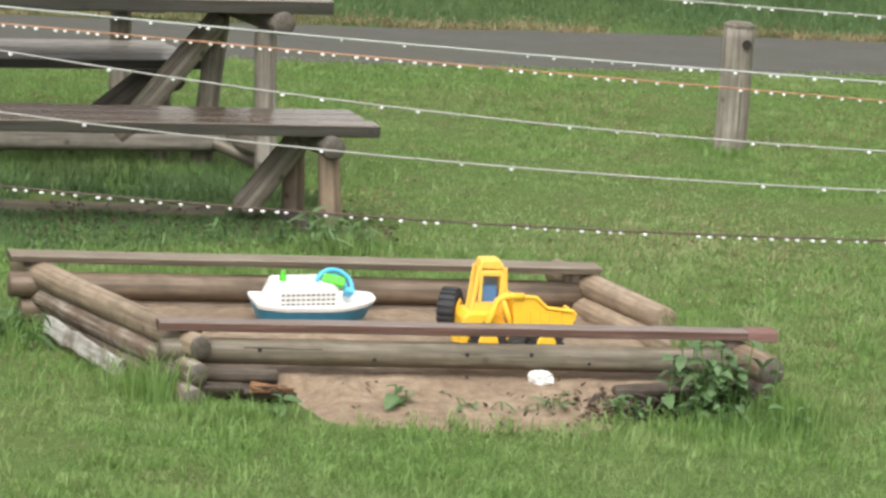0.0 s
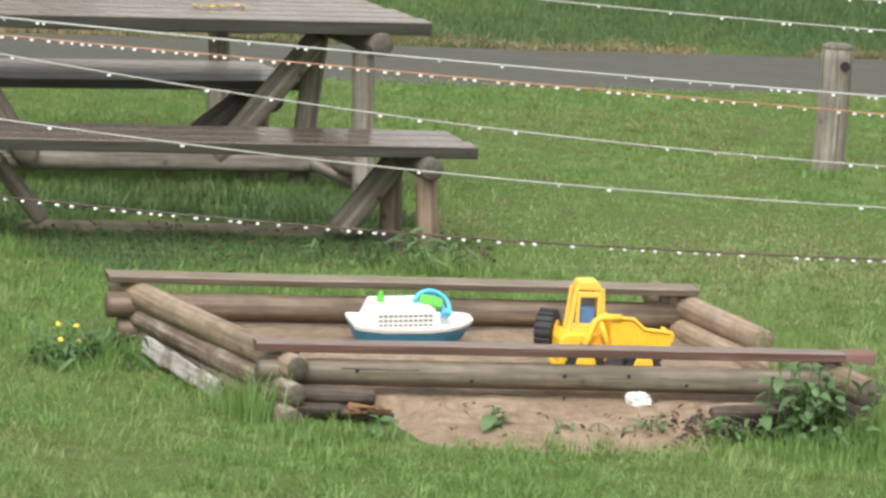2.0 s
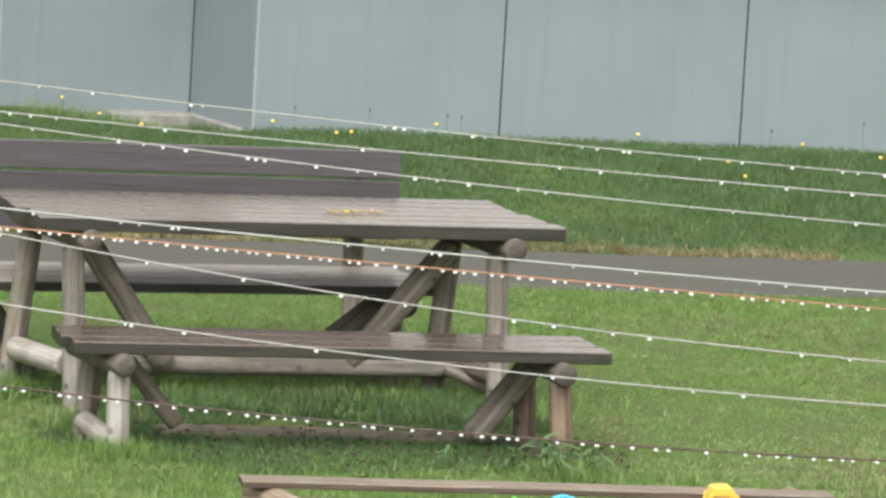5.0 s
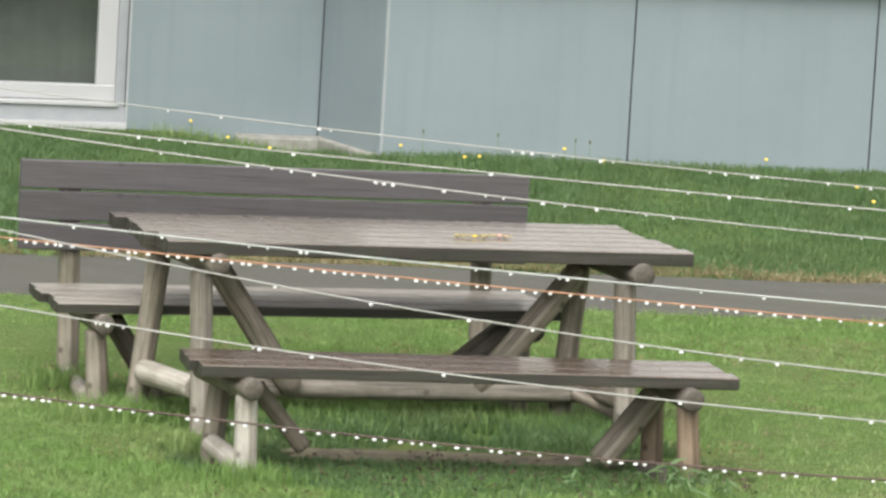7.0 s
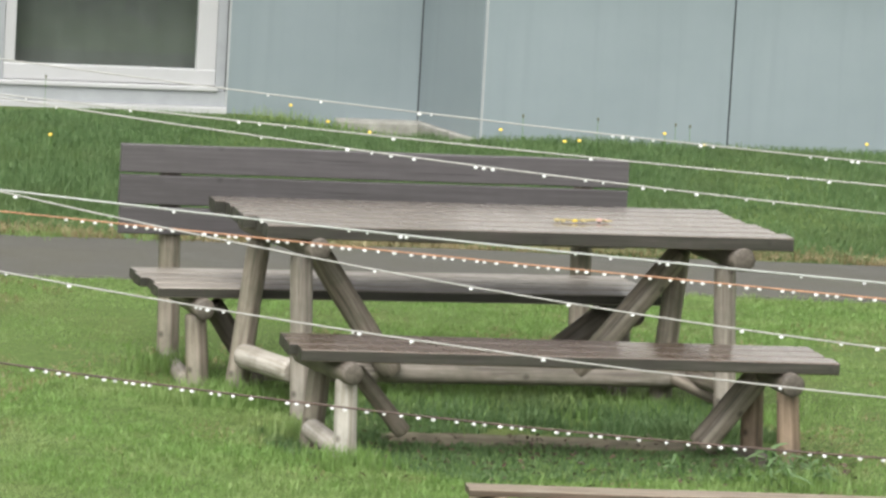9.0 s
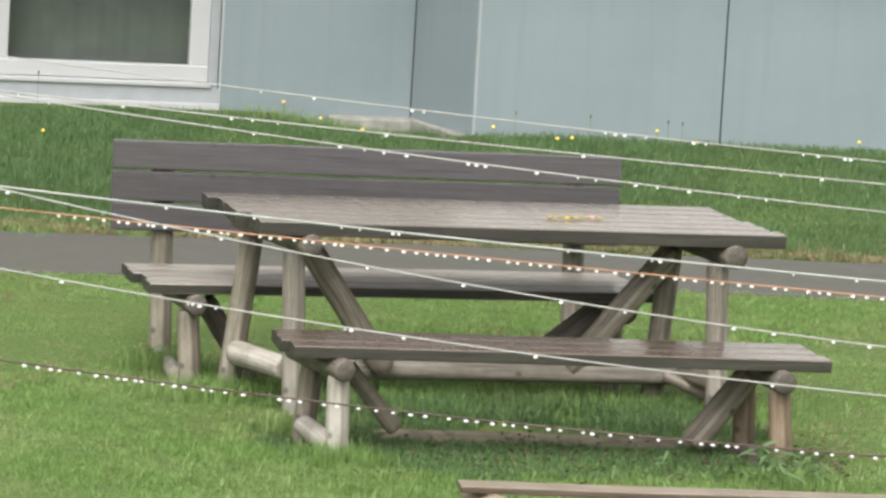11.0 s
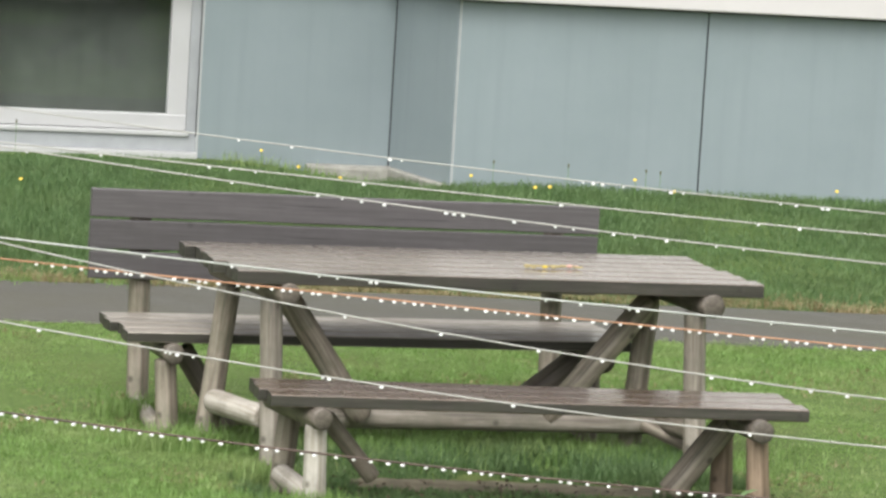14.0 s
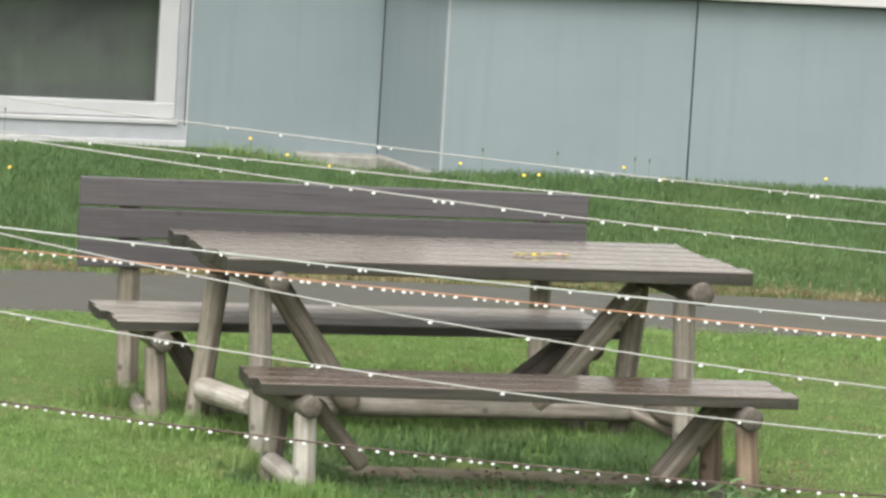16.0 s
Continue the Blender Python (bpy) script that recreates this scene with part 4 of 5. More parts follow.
def toy_truck():
    root = thing("toy_dump_truck", (1.9, 16.72, 0.075), "yellow plastic toy dump truck with black tyres", "toy truck")
    m = Matrix.Translation((1.9, 16.7, 0.068)) @ pose(0, 0, 0, 0, 0, 7) @ Matrix.Diagonal((0.95, 0.95, 1, 1))
    # x towards the tipping bin, -y towards the front board
    part("chassis", box_bm(-0.15, 0.15, -0.05, 0.06, 0.05, 0.085, 0.006), M_GREYPL, root, "grey chassis", m)
    part("bonnet", prism_bm([(-0.185, 0.05), (-0.185, 0.135), (-0.165, 0.155), (-0.045, 0.155), (-0.03, 0.12), (-0.03, 0.05)], -0.075, 0.075, 0.006), M_YELLOW, root, "", m)
    part("bumper", box_bm(-0.19, -0.13, -0.08, 0.08, 0.035, 0.055, 0.005), M_YELLOW, root, "", m)
    # open cab of four posts and a roof
    cab = part("cab_roof", prism_bm([(-0.13, 0.295), (-0.12, 0.325), (-0.055, 0.328), (-0.033, 0.293)], -0.035, 0.045, 0.006), M_YELLOW_PALE, root, "faded yellow cab roof", m)
    for x0, x1, y in ((-0.15, -0.126, -0.03), (-0.028, -0.036, -0.03), (-0.146, -0.126, 0.04), (-0.032, -0.036, 0.04)):
        part("cab_post", tube_bm([Vector((x0, y, 0.14)), Vector(((x0 + x1) / 2 + 0.001, y, 0.22)), Vector((x1, y, 0.3))], 0.0095, 8), M_YELLOW_PALE, cab, "", m)
    part("cab_front", prism_bm([(-0.127, 0.272), (-0.12, 0.29), (-0.047, 0.29), (-0.04, 0.272)], -0.04, -0.025, 0.003), M_YELLOW_PALE, cab, "", m)
    part("cab_sill", prism_bm([(-0.14, 0.15), (-0.135, 0.185), (-0.035, 0.185), (-0.03, 0.15)], -0.04, -0.022, 0.003), M_YELLOW_PALE, cab, "", m)
    part("window_rim", prism_bm([(-0.127, 0.185), (-0.123, 0.275), (-0.113, 0.275), (-0.115, 0.185)], -0.042, -0.028, 0.002), M_YELLOW_PALE, cab, "", m)
    part("window_rim", prism_bm([(-0.053, 0.185), (-0.051, 0.275), (-0.042, 0.275), (-0.039, 0.185)], -0.042, -0.028, 0.002), M_YELLOW_PALE, cab, "", m)
    part("seat", box_bm(-0.11, -0.05, -0.005, 0.034, 0.15, 0.235, 0.008), M_CABBLUE, cab, "blue seat in the cab", m)
    part("dashboard", box_bm(-0.115, -0.045, 0.035, 0.045, 0.15, 0.265, 0.003), M_GREYPL, cab, "grey cab back", m)
    # tipping bin, open above, seen from its side
    out = [(-0.005, 0.105), (-0.02, 0.2), (0.0, 0.217), (0.065, 0.213), (0.105, 0.18), (0.2, 0.17), (0.208, 0.158), (0.195, 0.1), (0.17, 0.085)]
    tub = part("bin", prism_bm(out, -0.1, -0.088, 0.003), M_YELLOW, root, "deep yellow tipping bin", m)
    part("bin_side", prism_bm([(x, min(z, 0.15)) for x, z in out if z != 0.16], 0.03, 0.04, 0.0), M_YELLOW, tub, "", m)
    part("bin_floor", prism_bm([(-0.005, 0.1), (0.0, 0.135), (0.19, 0.135), (0.195, 0.1), (0.17, 0.083)], -0.09, 0.04, 0.002), M_YELLOW, tub, "", m)
    part("bin_front", prism_bm([(-0.022, 0.2), (-0.002, 0.215), (0.012, 0.11), (-0.006, 0.105)], -0.09, 0.04, 0.002), M_YELLOW, tub, "", m)
    part("bin_lip", tube_bm([Vector((x, -0.101, z + 0.002)) for x, z in out[1:7]], 0.0065, 8), M_YELLOW, tub, "", m)
    part("tail_edge", box_bm(0.196, 0.209, -0.105, 0.042, 0.14, 0.168, 0.004), M_YELLOW, tub, "", m)
    for k in range(4):
        x = 0.045 + 0.035 * k
        part("rib", box_bm(x, x + 0.006, -0.104, -0.098, 0.1, 0.172, 0.001, 1), M_YELLOW, tub, "", m)
    # lifting arm with its angled legs
    arm = part("arm", tube_bm([Vector(p) for p in ((-0.115, -0.098, 0.09), (-0.09, -0.1, 0.15), (-0.07, -0.1, 0.205), (-0.045, -0.1, 0.218), (0.02, -0.1, 0.218))], 0.0125, 10), M_YELLOW, root, "bent yellow lifting arm", m, smooth=True)
    part("arm_leg", tube_bm([Vector(p) for p in ((-0.055, -0.1, 0.21), (-0.03, -0.1, 0.15), (-0.012, -0.1, 0.085))], 0.01, 10), M_YELLOW, arm, "", m, smooth=True)
    part("side_plate", box_bm(-0.1, -0.02, -0.09, -0.075, 0.07, 0.12, 0.004), M_YELLOW, root, "", m)
    for x, y, r in ((-0.095, -0.1, 0.062), (0.11, -0.1, 0.06), (0.11, 0.06, 0.06)):
        wheel(root, m @ Matrix.Translation((x, y, r)), r, 0.042)
    wheel(root, m @ Matrix.Translation((-0.165, 0.09, 0.135)) @ pose(0, 0, 0, 0, 0, 62), 0.068, 0.06)
    return root


toy_truck()

scrap = thing("plastic_scrap", (1.955, 16.14, 0.07), "crumpled white plastic scrap on the sand", "litter")
bm = bmesh.new()
bmesh.ops.create_icosphere(bm, subdivisions=3, radius=1)
for v in bm.verts:
    k = 1 + 0.35 * noise.noise(v.co * 1.3 + Vector((3, 1, 2))) + 0.4 * noise.noise(v.co * 3.7)
    v.co = Vector((v.co.x * 0.036 * k, v.co.y * 0.026 * k, v.co.z * 0.03 * k))
part("crumple", bm, M_WHITE, scrap, "", Matrix.Translation((1.96, 16.26, 0.085)))

# ---- washing lines hung with rain drops ----
LINES = [  # distance, height, slope, sag, mean gap of drops, radius, material
    (6.60, 2.6535, -0.0639, 0.0162, 0.050, 0.0009, M_LINE_WHITE, "thin white washing line hung with rain drops"),
    (6.46, 2.6342, -0.0487, 0.0090, 0.055, 0.001, M_LINE_WHITE, "thin white washing line hung with rain drops"),
    (6.32, 2.6281, -0.0779, 0.0236, 0.042, 0.001, M_LINE_WHITE, "thin white washing line hung with rain drops"),
    (6.18, 2.5496, -0.0514, 0.0121, 0.055, 0.0013, M_LINE_GREEN, "pale grey-green washing line hung with rain drops"),
    (6.04, 2.5481, -0.0445, 0.0046, 0.0195, 0.001, M_LINE_ORANGE, "orange washing line thickly hung with rain drops"),
    (5.90, 2.5413, -0.1268, 0.0523, 0.065, 0.001, M_LINE_WHITE, "thin white washing line hung with rain drops"),
    (5.76, 2.4894, -0.0916, 0.0434, 0.110, 0.001, M_LINE_WHITE, "thin white washing line hung with rain drops"),
    (5.62, 2.4271, -0.0568, 0.0366, 0.0225, 0.0012, M_LINE_BROWN, "faded brown washing line thickly hung with rain drops"),
]
for x, z in ((-1.62, 2.86), (2.3, 2.52)):
    pole = thing("washing_pole", (x, 6.1, 0), "grey wooden washing-line pole with a crossbar", "pole", "washing poles")
    log("upright", (x, 6.1, -0.3), (x, 6.1, z - 0.02), 0.05, 0.045, M_LOG, pole)
    plank("crossbar", (x + 0.03, 5.5, z + 0.03), (0, 1, 0), 1.2, 0.06, 0.06, M_LOG, pole)
DROPS = {  # where the drops hang
    6.60: (-0.184, -0.116, 0.01, 0.025, 0.258, 0.271, 0.283, 0.31, 0.371, 0.387, 0.512, 0.532, 0.566, 0.573, 0.664),
    6.46: (-0.482, -0.351, -0.215, -0.189, -0.157, -0.021, 0.227, 0.475, 0.527, 0.679, 0.762, 0.845, 0.903),
    6.32: (-0.434, -0.182, -0.076, -0.046, -0.022, 0.006, 0.082, 0.092, 0.103, 0.166, 0.217, 0.239, 0.288, 0.315, 0.354, 0.415, 0.449, 0.681, 0.77, 0.834, 0.911, 0.919),
    6.18: (-0.278, -0.172, -0.067, -0.045, -0.005, 0.002, 0.206, 0.248, 0.307, 0.317, 0.478, 0.554, 0.704, 0.736, 0.783, 0.807, 0.834, 0.882, 0.891, 0.903, 0.917, 0.958, 1.001, 1.01, 1.055, 1.089, 1.136),
    6.04: (-0.397, -0.378, -0.363, -0.344, -0.326, -0.316, -0.302, -0.292, -0.286, -0.272, -0.235, -0.221, -0.206, -0.198, -0.183, -0.16, -0.148, -0.137, -0.12, -0.107, -0.098, -0.085, -0.072, -0.064, -0.046, -0.03, -0.011, 0.009, 0.024, 0.036, 0.048, 0.057, 0.071, 0.086, 0.095, 0.109, 0.132, 0.143, 0.158, 0.17, 0.181, 0.204, 0.215, 0.236, 0.258, 0.273, 0.29, 0.314, 0.329, 0.339, 0.352, 0.372, 0.384, 0.404, 0.419, 0.446, 0.459, 0.486, 0.499, 0.51, 0.538, 0.555, 0.573, 0.59, 0.608, 0.633, 0.669, 0.681, 0.698, 0.717, 0.74, 0.77, 0.785, 0.804, 0.818, 0.844, 0.873, 0.903, 0.944, 0.963, 0.981, 0.996, 1.018, 1.038, 1.066),
    5.62: (-0.399, -0.384, -0.37, -0.36, -0.339, -0.32, -0.308, -0.296, -0.288, -0.277, -0.27, -0.247, -0.234, -0.223, -0.202, -0.193, -0.178, -0.158, -0.118, -0.108, -0.096, -0.069, -0.055, -0.031, -0.012, 0.007, 0.026, 0.042, 0.068, 0.087, 0.099, 0.116, 0.129, 0.139, 0.153, 0.178, 0.191, 0.216, 0.226, 0.246, 0.269, 0.299, 0.323, 0.346, 0.359, 0.375, 0.385, 0.429, 0.457, 0.473, 0.49, 0.512, 0.538, 0.552, 0.594, 0.637, 0.652, 0.672, 0.686, 0.713, 0.731, 0.745, 0.756, 0.783, 0.843, 0.856, 0.871, 0.889, 0.907, 0.925, 0.942, 0.954, 0.971, 0.983, 1.001),
    5.90: (-0.447, -0.201, -0.032, 0.079, 0.192, 0.266, 0.392, 0.438, 0.507, 0.549, 0.726, 0.782, 0.829, 0.941, 0.971, 1.078),
    5.76: (-0.443, -0.372, -0.229, -0.224, -0.216, -0.198, -0.052, -0.045, 0.014, 0.163, 0.43, 0.589, 0.646, 0.934, 1.004, 1.066),
}
drop_meshes = []
for rw, rh in ((0.0028, 0.0018), (0.0023, 0.0016), (0.0017, 0.0013)):
    prof = [(rw * max(0.03, math.sin(math.pi * k / 12)), rh * (math.cos(math.pi * k / 12) - 1)) for k in range(13)]
    drop_meshes.append(mesh_of("drop", lathe_bm(prof, 16), M_DROP, True))
for i, (dist, c0, c1, c2, gap, r, mat, label) in enumerate(LINES):
    rnd = random.Random(40 + i)

    def hang(x):
        z = c0 + c1 * x + c2 * x * x
        k = max(0.0, min(1.0, (-0.62 - x) / 1.0)) ** 2
        j = max(0.0, min(1.0, (x - 1.3) / 1.0)) ** 2
        return z + (2.86 - z) * k + (2.52 - z) * j

    line = thing("washing_line", (0.3, dist, hang(0.3)), label, "washing line", "washing lines")
    xs = steps(-1.62, 2.3, 0.06)
    part("cord", tube_bm([Vector((x, dist, hang(x))) for x in xs], r, 8), mat, line, "", smooth=True)
    spots = list(DROPS.get(dist, ()))
    x = (spots[-1] if spots else -0.62)
    while x < 1.32:
        x += gap * rnd.choice((0.4, 0.7, 0.9, 1.1, 1.3, 1.6))
        spots.append(x)
    for x in spots:
        ob = new("drop", rnd.choice(drop_meshes[:2] if gap < 0.04 else drop_meshes))
        place(ob, line, Matrix.Translation((x, dist, hang(x) - r * 0.8)))

# ---- plants ----


def leaf_mesh(name, length, width, mat, droop=0.25):
    bm = bmesh.new()
    rows = []
    for k in range(5):
        t = k / 4
        wd = width * math.sin(math.pi * min(1, 0.12 + t * 0.86)) ** 0.8 * (0.25 if k == 0 else 1) * (0.05 if k == 4 else 1)
        z = -droop * length * t * t
        rows.append([bm.verts.new((-wd / 2, t * length, z + 0.12 * wd)), bm.verts.new((0, t * length, z)), bm.verts.new((wd / 2, t * length, z + 0.12 * wd))])
    for a, b in zip(rows, rows[1:]):
        for j in range(2):
            bm.faces.new((a[j], a[j + 1], b[j + 1], b[j]))
    return mesh_of(name, bm, mat, True)


LEAVES = [leaf_mesh("leaf", 0.064, 0.044, M_WEED), leaf_mesh("leaf", 0.05, 0.036, M_WEED, 0.45), leaf_mesh("leaf", 0.075, 0.05, M_WEED, 0.6)]
NARROW = [leaf_mesh("leaf", 0.11, 0.02, M_WEED, 0.4), leaf_mesh("leaf", 0.08, 0.016, M_WEED, 0.6)]


def weed(at_xy, stems, tall, spread, leaves, seed, label, name="weed", pairs=5):
    rnd = random.Random(seed)
    x, y = at_xy
    root = thing(name, (x, y, 0), label, "plant")
    for s in range(stems):
        bx, by = x + rnd.gauss(0, spread), y + rnd.gauss(0, spread * 0.5)
        h = tall * rnd.uniform(0.55, 1.0)
        tip = Vector((bx + rnd.uniform(-0.05, 0.05), by - rnd.uniform(0, 0.06), h))
        base = Vector((bx, by, -0.02))
        stem = part("stem", tube_bm([base, (base + tip) / 2 + Vector((0.006, 0, 0)), tip], 0.0026, 5), M_STEM, root)
        for k in range(pairs):
            t = 0.25 + 0.75 * k / max(1, pairs - 1)
            p = base + (tip - base) * t
            turn = rnd.uniform(0, 360)
            for half in (0, 180):
                leaf = new("leaf", rnd.choice(leaves))
                place(leaf, stem, Matrix.Translation(p) @ pose(0, 0, 0, rnd.uniform(-25, 40), rnd.uniform(-20, 20), turn + half + rnd.uniform(-25, 25)) @ Matrix.Scale(rnd.uniform(0.7, 1.15) * (1.1 - 0.35 * t), 4))
    return root


weed((2.53, 16.12), 24, 0.27, 0.07, LEAVES, 3, "nettle-like green weed growing over the sandbox corner", pairs=5)
weed((2.46, 16.0), 8, 0.10, 0.14, LEAVES, 4, "low green weed at the foot of the sandbox", pairs=3)
weed((1.48, 16.0), 2, 0.12, 0.02, LEAVES, 8, "small green weed in the sand", pairs=4)
weed((1.1, 15.93), 2, 0.08, 0.03, LEAVES, 9, "small green weed beside the rotten log", pairs=3)
weed((1.98, 16.08), 3, 0.08, 0.04, NARROW, 13, "small dark weed in the sand", pairs=3)
weed((2.2, 16.12), 4, 0.08, 0.05, NARROW, 14, "small dark weed in the sand", pairs=3)
weed((1.75, 16.03), 3, 0.07, 0.03, NARROW, 12, "small dark weed in the sand", pairs=3)
weed((0.2, 16.9), 22, 0.12, 0.11, NARROW, 15, "leafy weed clump beside the sandbox", pairs=4)
weed((1.42, 18.98), 26, 0.13, 0.13, NARROW, 18, "low weed under the bench end", pairs=4)
weed((-1.3, 24.75), 6, 0.12, 0.12, LEAVES, 21, "leafy weed at the path's edge", pairs=3)

# trodden strip of earth under the bench
verts, faces = [], []
for k, x in enumerate(steps(-0.05, 1.27, 0.06)):
    c = 19.55 + 0.1 * (x - 0.35)
    hw = 0.19 * math.sin(math.pi * min(1, max(0, (x + 0.1) / 1.42))) ** 0.5 * (1 + 0.35 * noise.noise((x * 6, 2, 0)))
    verts += [(x, c - hw, -0.02), (x, c - hw * 0.5, 0.012 + 0.006 * noise.noise((x * 9, 0, 0))), (x, c + hw * 0.5, 0.014 + 0.006 * noise.noise((x * 9, 5, 0))), (x, c + hw, -0.02)]
    if k:
        faces += [(4 * k - 4 + j, 4 * k + j, 4 * k + j + 1, 4 * k - 3 + j) for j in range(3)]
me = bpy.data.meshes.new("bare_earth")
me.from_pydata(verts, [], faces)
me.materials.append(M_EARTH)
me.polygons.foreach_set("use_smooth", [True] * len(me.polygons))
tagged(new("bare_earth", me), "pale trodden earth strip under the bench", "earth", kind="structure")

# dandelions
head = mesh_of("flower_head", lathe_bm([(0.004, -0.006), (0.016, 0.0), (0.02, 0.006), (0.013, 0.011), (0.003, 0.012)], 12), M_FLOWER)


def dandelion(x, y, h, size=1.0):
    root = thing("dandelion", (x, y, height(x, y)), "yellow dandelion flower standing in the grass", "flower", "dandelions on the lawn")
    z = height(x, y)
    part("stem", tube_bm([Vector((x, y, z)), Vector((x + 0.004, y, z + h * 0.5)), Vector((x, y, z + h))], 0.0022, 5), M_STEM, root)
    ob = new("flower_head", head)
    place(ob, root, Matrix.Translation((x, y, z + h)) @ pose(0, 0, 0, 35, 0, 0) @ Matrix.Scale(size * 0.55, 4))


for x, y, h in ((0.10, 16.86, 0.13), (0.16, 16.9, 0.12), (0.11, 16.8, 0.09), (0.17, 16.83, 0.08)):
    dandelion(x, y, h, 0.9)
for x, y, h in ((-0.66, 28.2, 0.11), (-0.45, 28.0, 0.09), (-0.22, 28.0, 0.08), (0.48, 27.6, 0.1), (0.82, 27.45, 0.08), (0.9, 27.5, 0.08), (1.36, 27.7, 0.11), (1.57, 27.6, 0.08), (2.45, 27.75, 0.12), (3.36, 27.9, 0.09), (3.75, 27.6, 0.1), (3.85, 27.65, 0.1), (2.95, 26.9, 0.1), (-1.85, 26.6, 0.1), (4.12, 27.5, 0.1), (4.6, 27.7, 0.1), (4.75, 27.7, 0.11), (2.9, 27.3, 0.08)):
    dandelion(x, y, h)
for x, y, h in ((-2.0, 28.2, 0.17), (1.0, 27.7, 0.16), (1.42, 27.75, 0.15), (1.5, 27.8, 0.14), (3.2, 28.0, 0.13), (3.7, 28.0, 0.2), (0.6, 27.75, 0.15)):
    z = height(x, y)
    root = thing("seed_stalk", (x, y, z), "thin dark seed stalk standing in the grass", "plant", "seed stalks by the house")
    part("stalk", tube_bm([Vector((x, y, z)), Vector((x, y, z + h))], 0.0016, 5), M_STEM, root)
    part("seed_head", lathe_bm([(0.002, 0), (0.005, 0.006), (0.005, 0.016), (0.0015, 0.022)], 8), M_STALK, root, "dark seed head", Matrix.Translation((x, y, z + h - 0.005)))

# ---- grass: many single blades ----
rng = np.random.default_rng(11)


def fbm(x, y, f, seed):
    """Smooth value noise on arrays, from sums of sines."""
    r = np.random.default_rng(seed)
    s = np.zeros_like(x)
    for k in range(7):
        a = r.uniform(0, math.tau)
        q = f * r.uniform(0.6, 2.2)
        s += np.sin((x * np.cos(a) + y * np.sin(a)) * q + r.uniform(0, math.tau))
    return s / 4.0


def ground_z(x, y):
    k = np.clip((y - (24.85 + 0.145 * x)) / 3.0, 0, 1)
    return 0.215 * k * k * (3 - 2 * k) - 0.008 - 0.1 * np.exp(-((x + 0.1) / 0.45) ** 2) * np.clip((y - 27.3) / 0.7, 0, 1)


def blades(name, x, y, tall, wide, mat, label, lean=0.45, category="grass"):
    n = len(x)
    z = ground_z(x, y)
    a, b = rng.uniform(0, math.tau, n), rng.uniform(0, math.tau, n)
    l = tall * rng.uniform(0.1, lean * 1.6, n)
    dx, dy = np.cos(a) * wide / 2, np.sin(a) * wide / 2
    lx, ly = np.cos(b) * l, np.sin(b) * l
    v = np.empty((n, 5, 3))
    v[:, 0] = np.stack([x - dx, y - dy, z], 1)
    v[:, 1] = np.stack([x + dx, y + dy, z], 1)
    v[:, 2] = np.stack([x + dx * 0.8 + lx * 0.35, y + dy * 0.8 + ly * 0.35, z + tall * 0.6], 1)
    v[:, 3] = np.stack([x - dx * 0.8 + lx * 0.35, y - dy * 0.8 + ly * 0.35, z + tall * 0.6], 1)
    v[:, 4] = np.stack([x + lx, y + ly, z + tall * np.clip(1 - 0.35 * (l / tall) ** 2, 0.4, 1)], 1)
    me = bpy.data.meshes.new(name)
    me.vertices.add(n * 5)
    me.vertices.foreach_set("co", v.astype(np.float32).ravel())
    base = (np.arange(n) * 5)[:, None]
    me.loops.add(n * 7)
    me.loops.foreach_set("vertex_index", (base + np.array([0, 1, 2, 3, 3, 2, 4])).astype(np.int32).ravel())
    me.polygons.add(n * 2)
    starts = (np.arange(n) * 7)[:, None] + np.array([0, 4])
    me.polygons.foreach_set("loop_start", starts.astype(np.int32).ravel())
    me.update(calc_edges=True)
    me.materials.append(mat)
    return tagged(new(name, me), label, category, kind="stuff")


def scatter(n, x0, x1, y0, y1):
    return rng.uniform(x0, x1, n), rng.uniform(y0, y1, n)


def sandy(x, y):
    """How far a place belongs to the sandbox or its spilt sand."""
    inside = (y > 16.2 + 0.13 * (x - 0.75)) & (y < 17.4 + 0.13 * (x - 0.3)) & (x > 0.36 + (17.3 - y) * 0.43) & (x < 2.22 + (17.6 - y) * 0.36)
    out = (16.2 + 0.13 * (x - 0.75)) - y
    edge = 0.46 + 0.16 * fbm(x, y, 9.0, 4) + 0.1 * np.sin(3.1 * x)
    spill = (out >= 0) & (out < edge * np.clip((x - 1.0) / 0.25, 0, 1) * np.clip((2.35 - x) / 0.35, 0, 1))
    return inside | spill


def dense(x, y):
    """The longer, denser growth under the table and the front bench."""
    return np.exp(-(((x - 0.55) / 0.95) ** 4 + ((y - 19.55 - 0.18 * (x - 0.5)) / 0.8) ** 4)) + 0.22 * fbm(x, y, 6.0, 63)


def keep_lawn(x, y, lawn=True):
    onpath = (y > 23.58 + 0.17 * x + 0.03 * fbm(x, y, 14, 7)) & (y < 24.86 + 0.145 * x + 0.04 * fbm(x, y, 12, 8))
    inview = (x > -0.087 * y - 0.35) & (x < 0.178 * y + 0.35)
    footing = (x > -0.6) & (x < 0.36) & (y > 28.37 + 0.18 * x)
    bare = (np.abs(y - 19.55 - 0.1 * (x - 0.35)) < 0.13 + 0.05 * fbm(x, y, 8, 51)) & (x > -0.02) & (x < 1.1)
    house = footing | bare | ((dense(x, y) > 0.5) if lawn else False) | (y > np.where(x > 0.2, 27.85 + 0.13 * (x - 0.38), 28.42 + 0.185 * x))
    return inview & ~onpath & ~house & ~sandy(x, y)


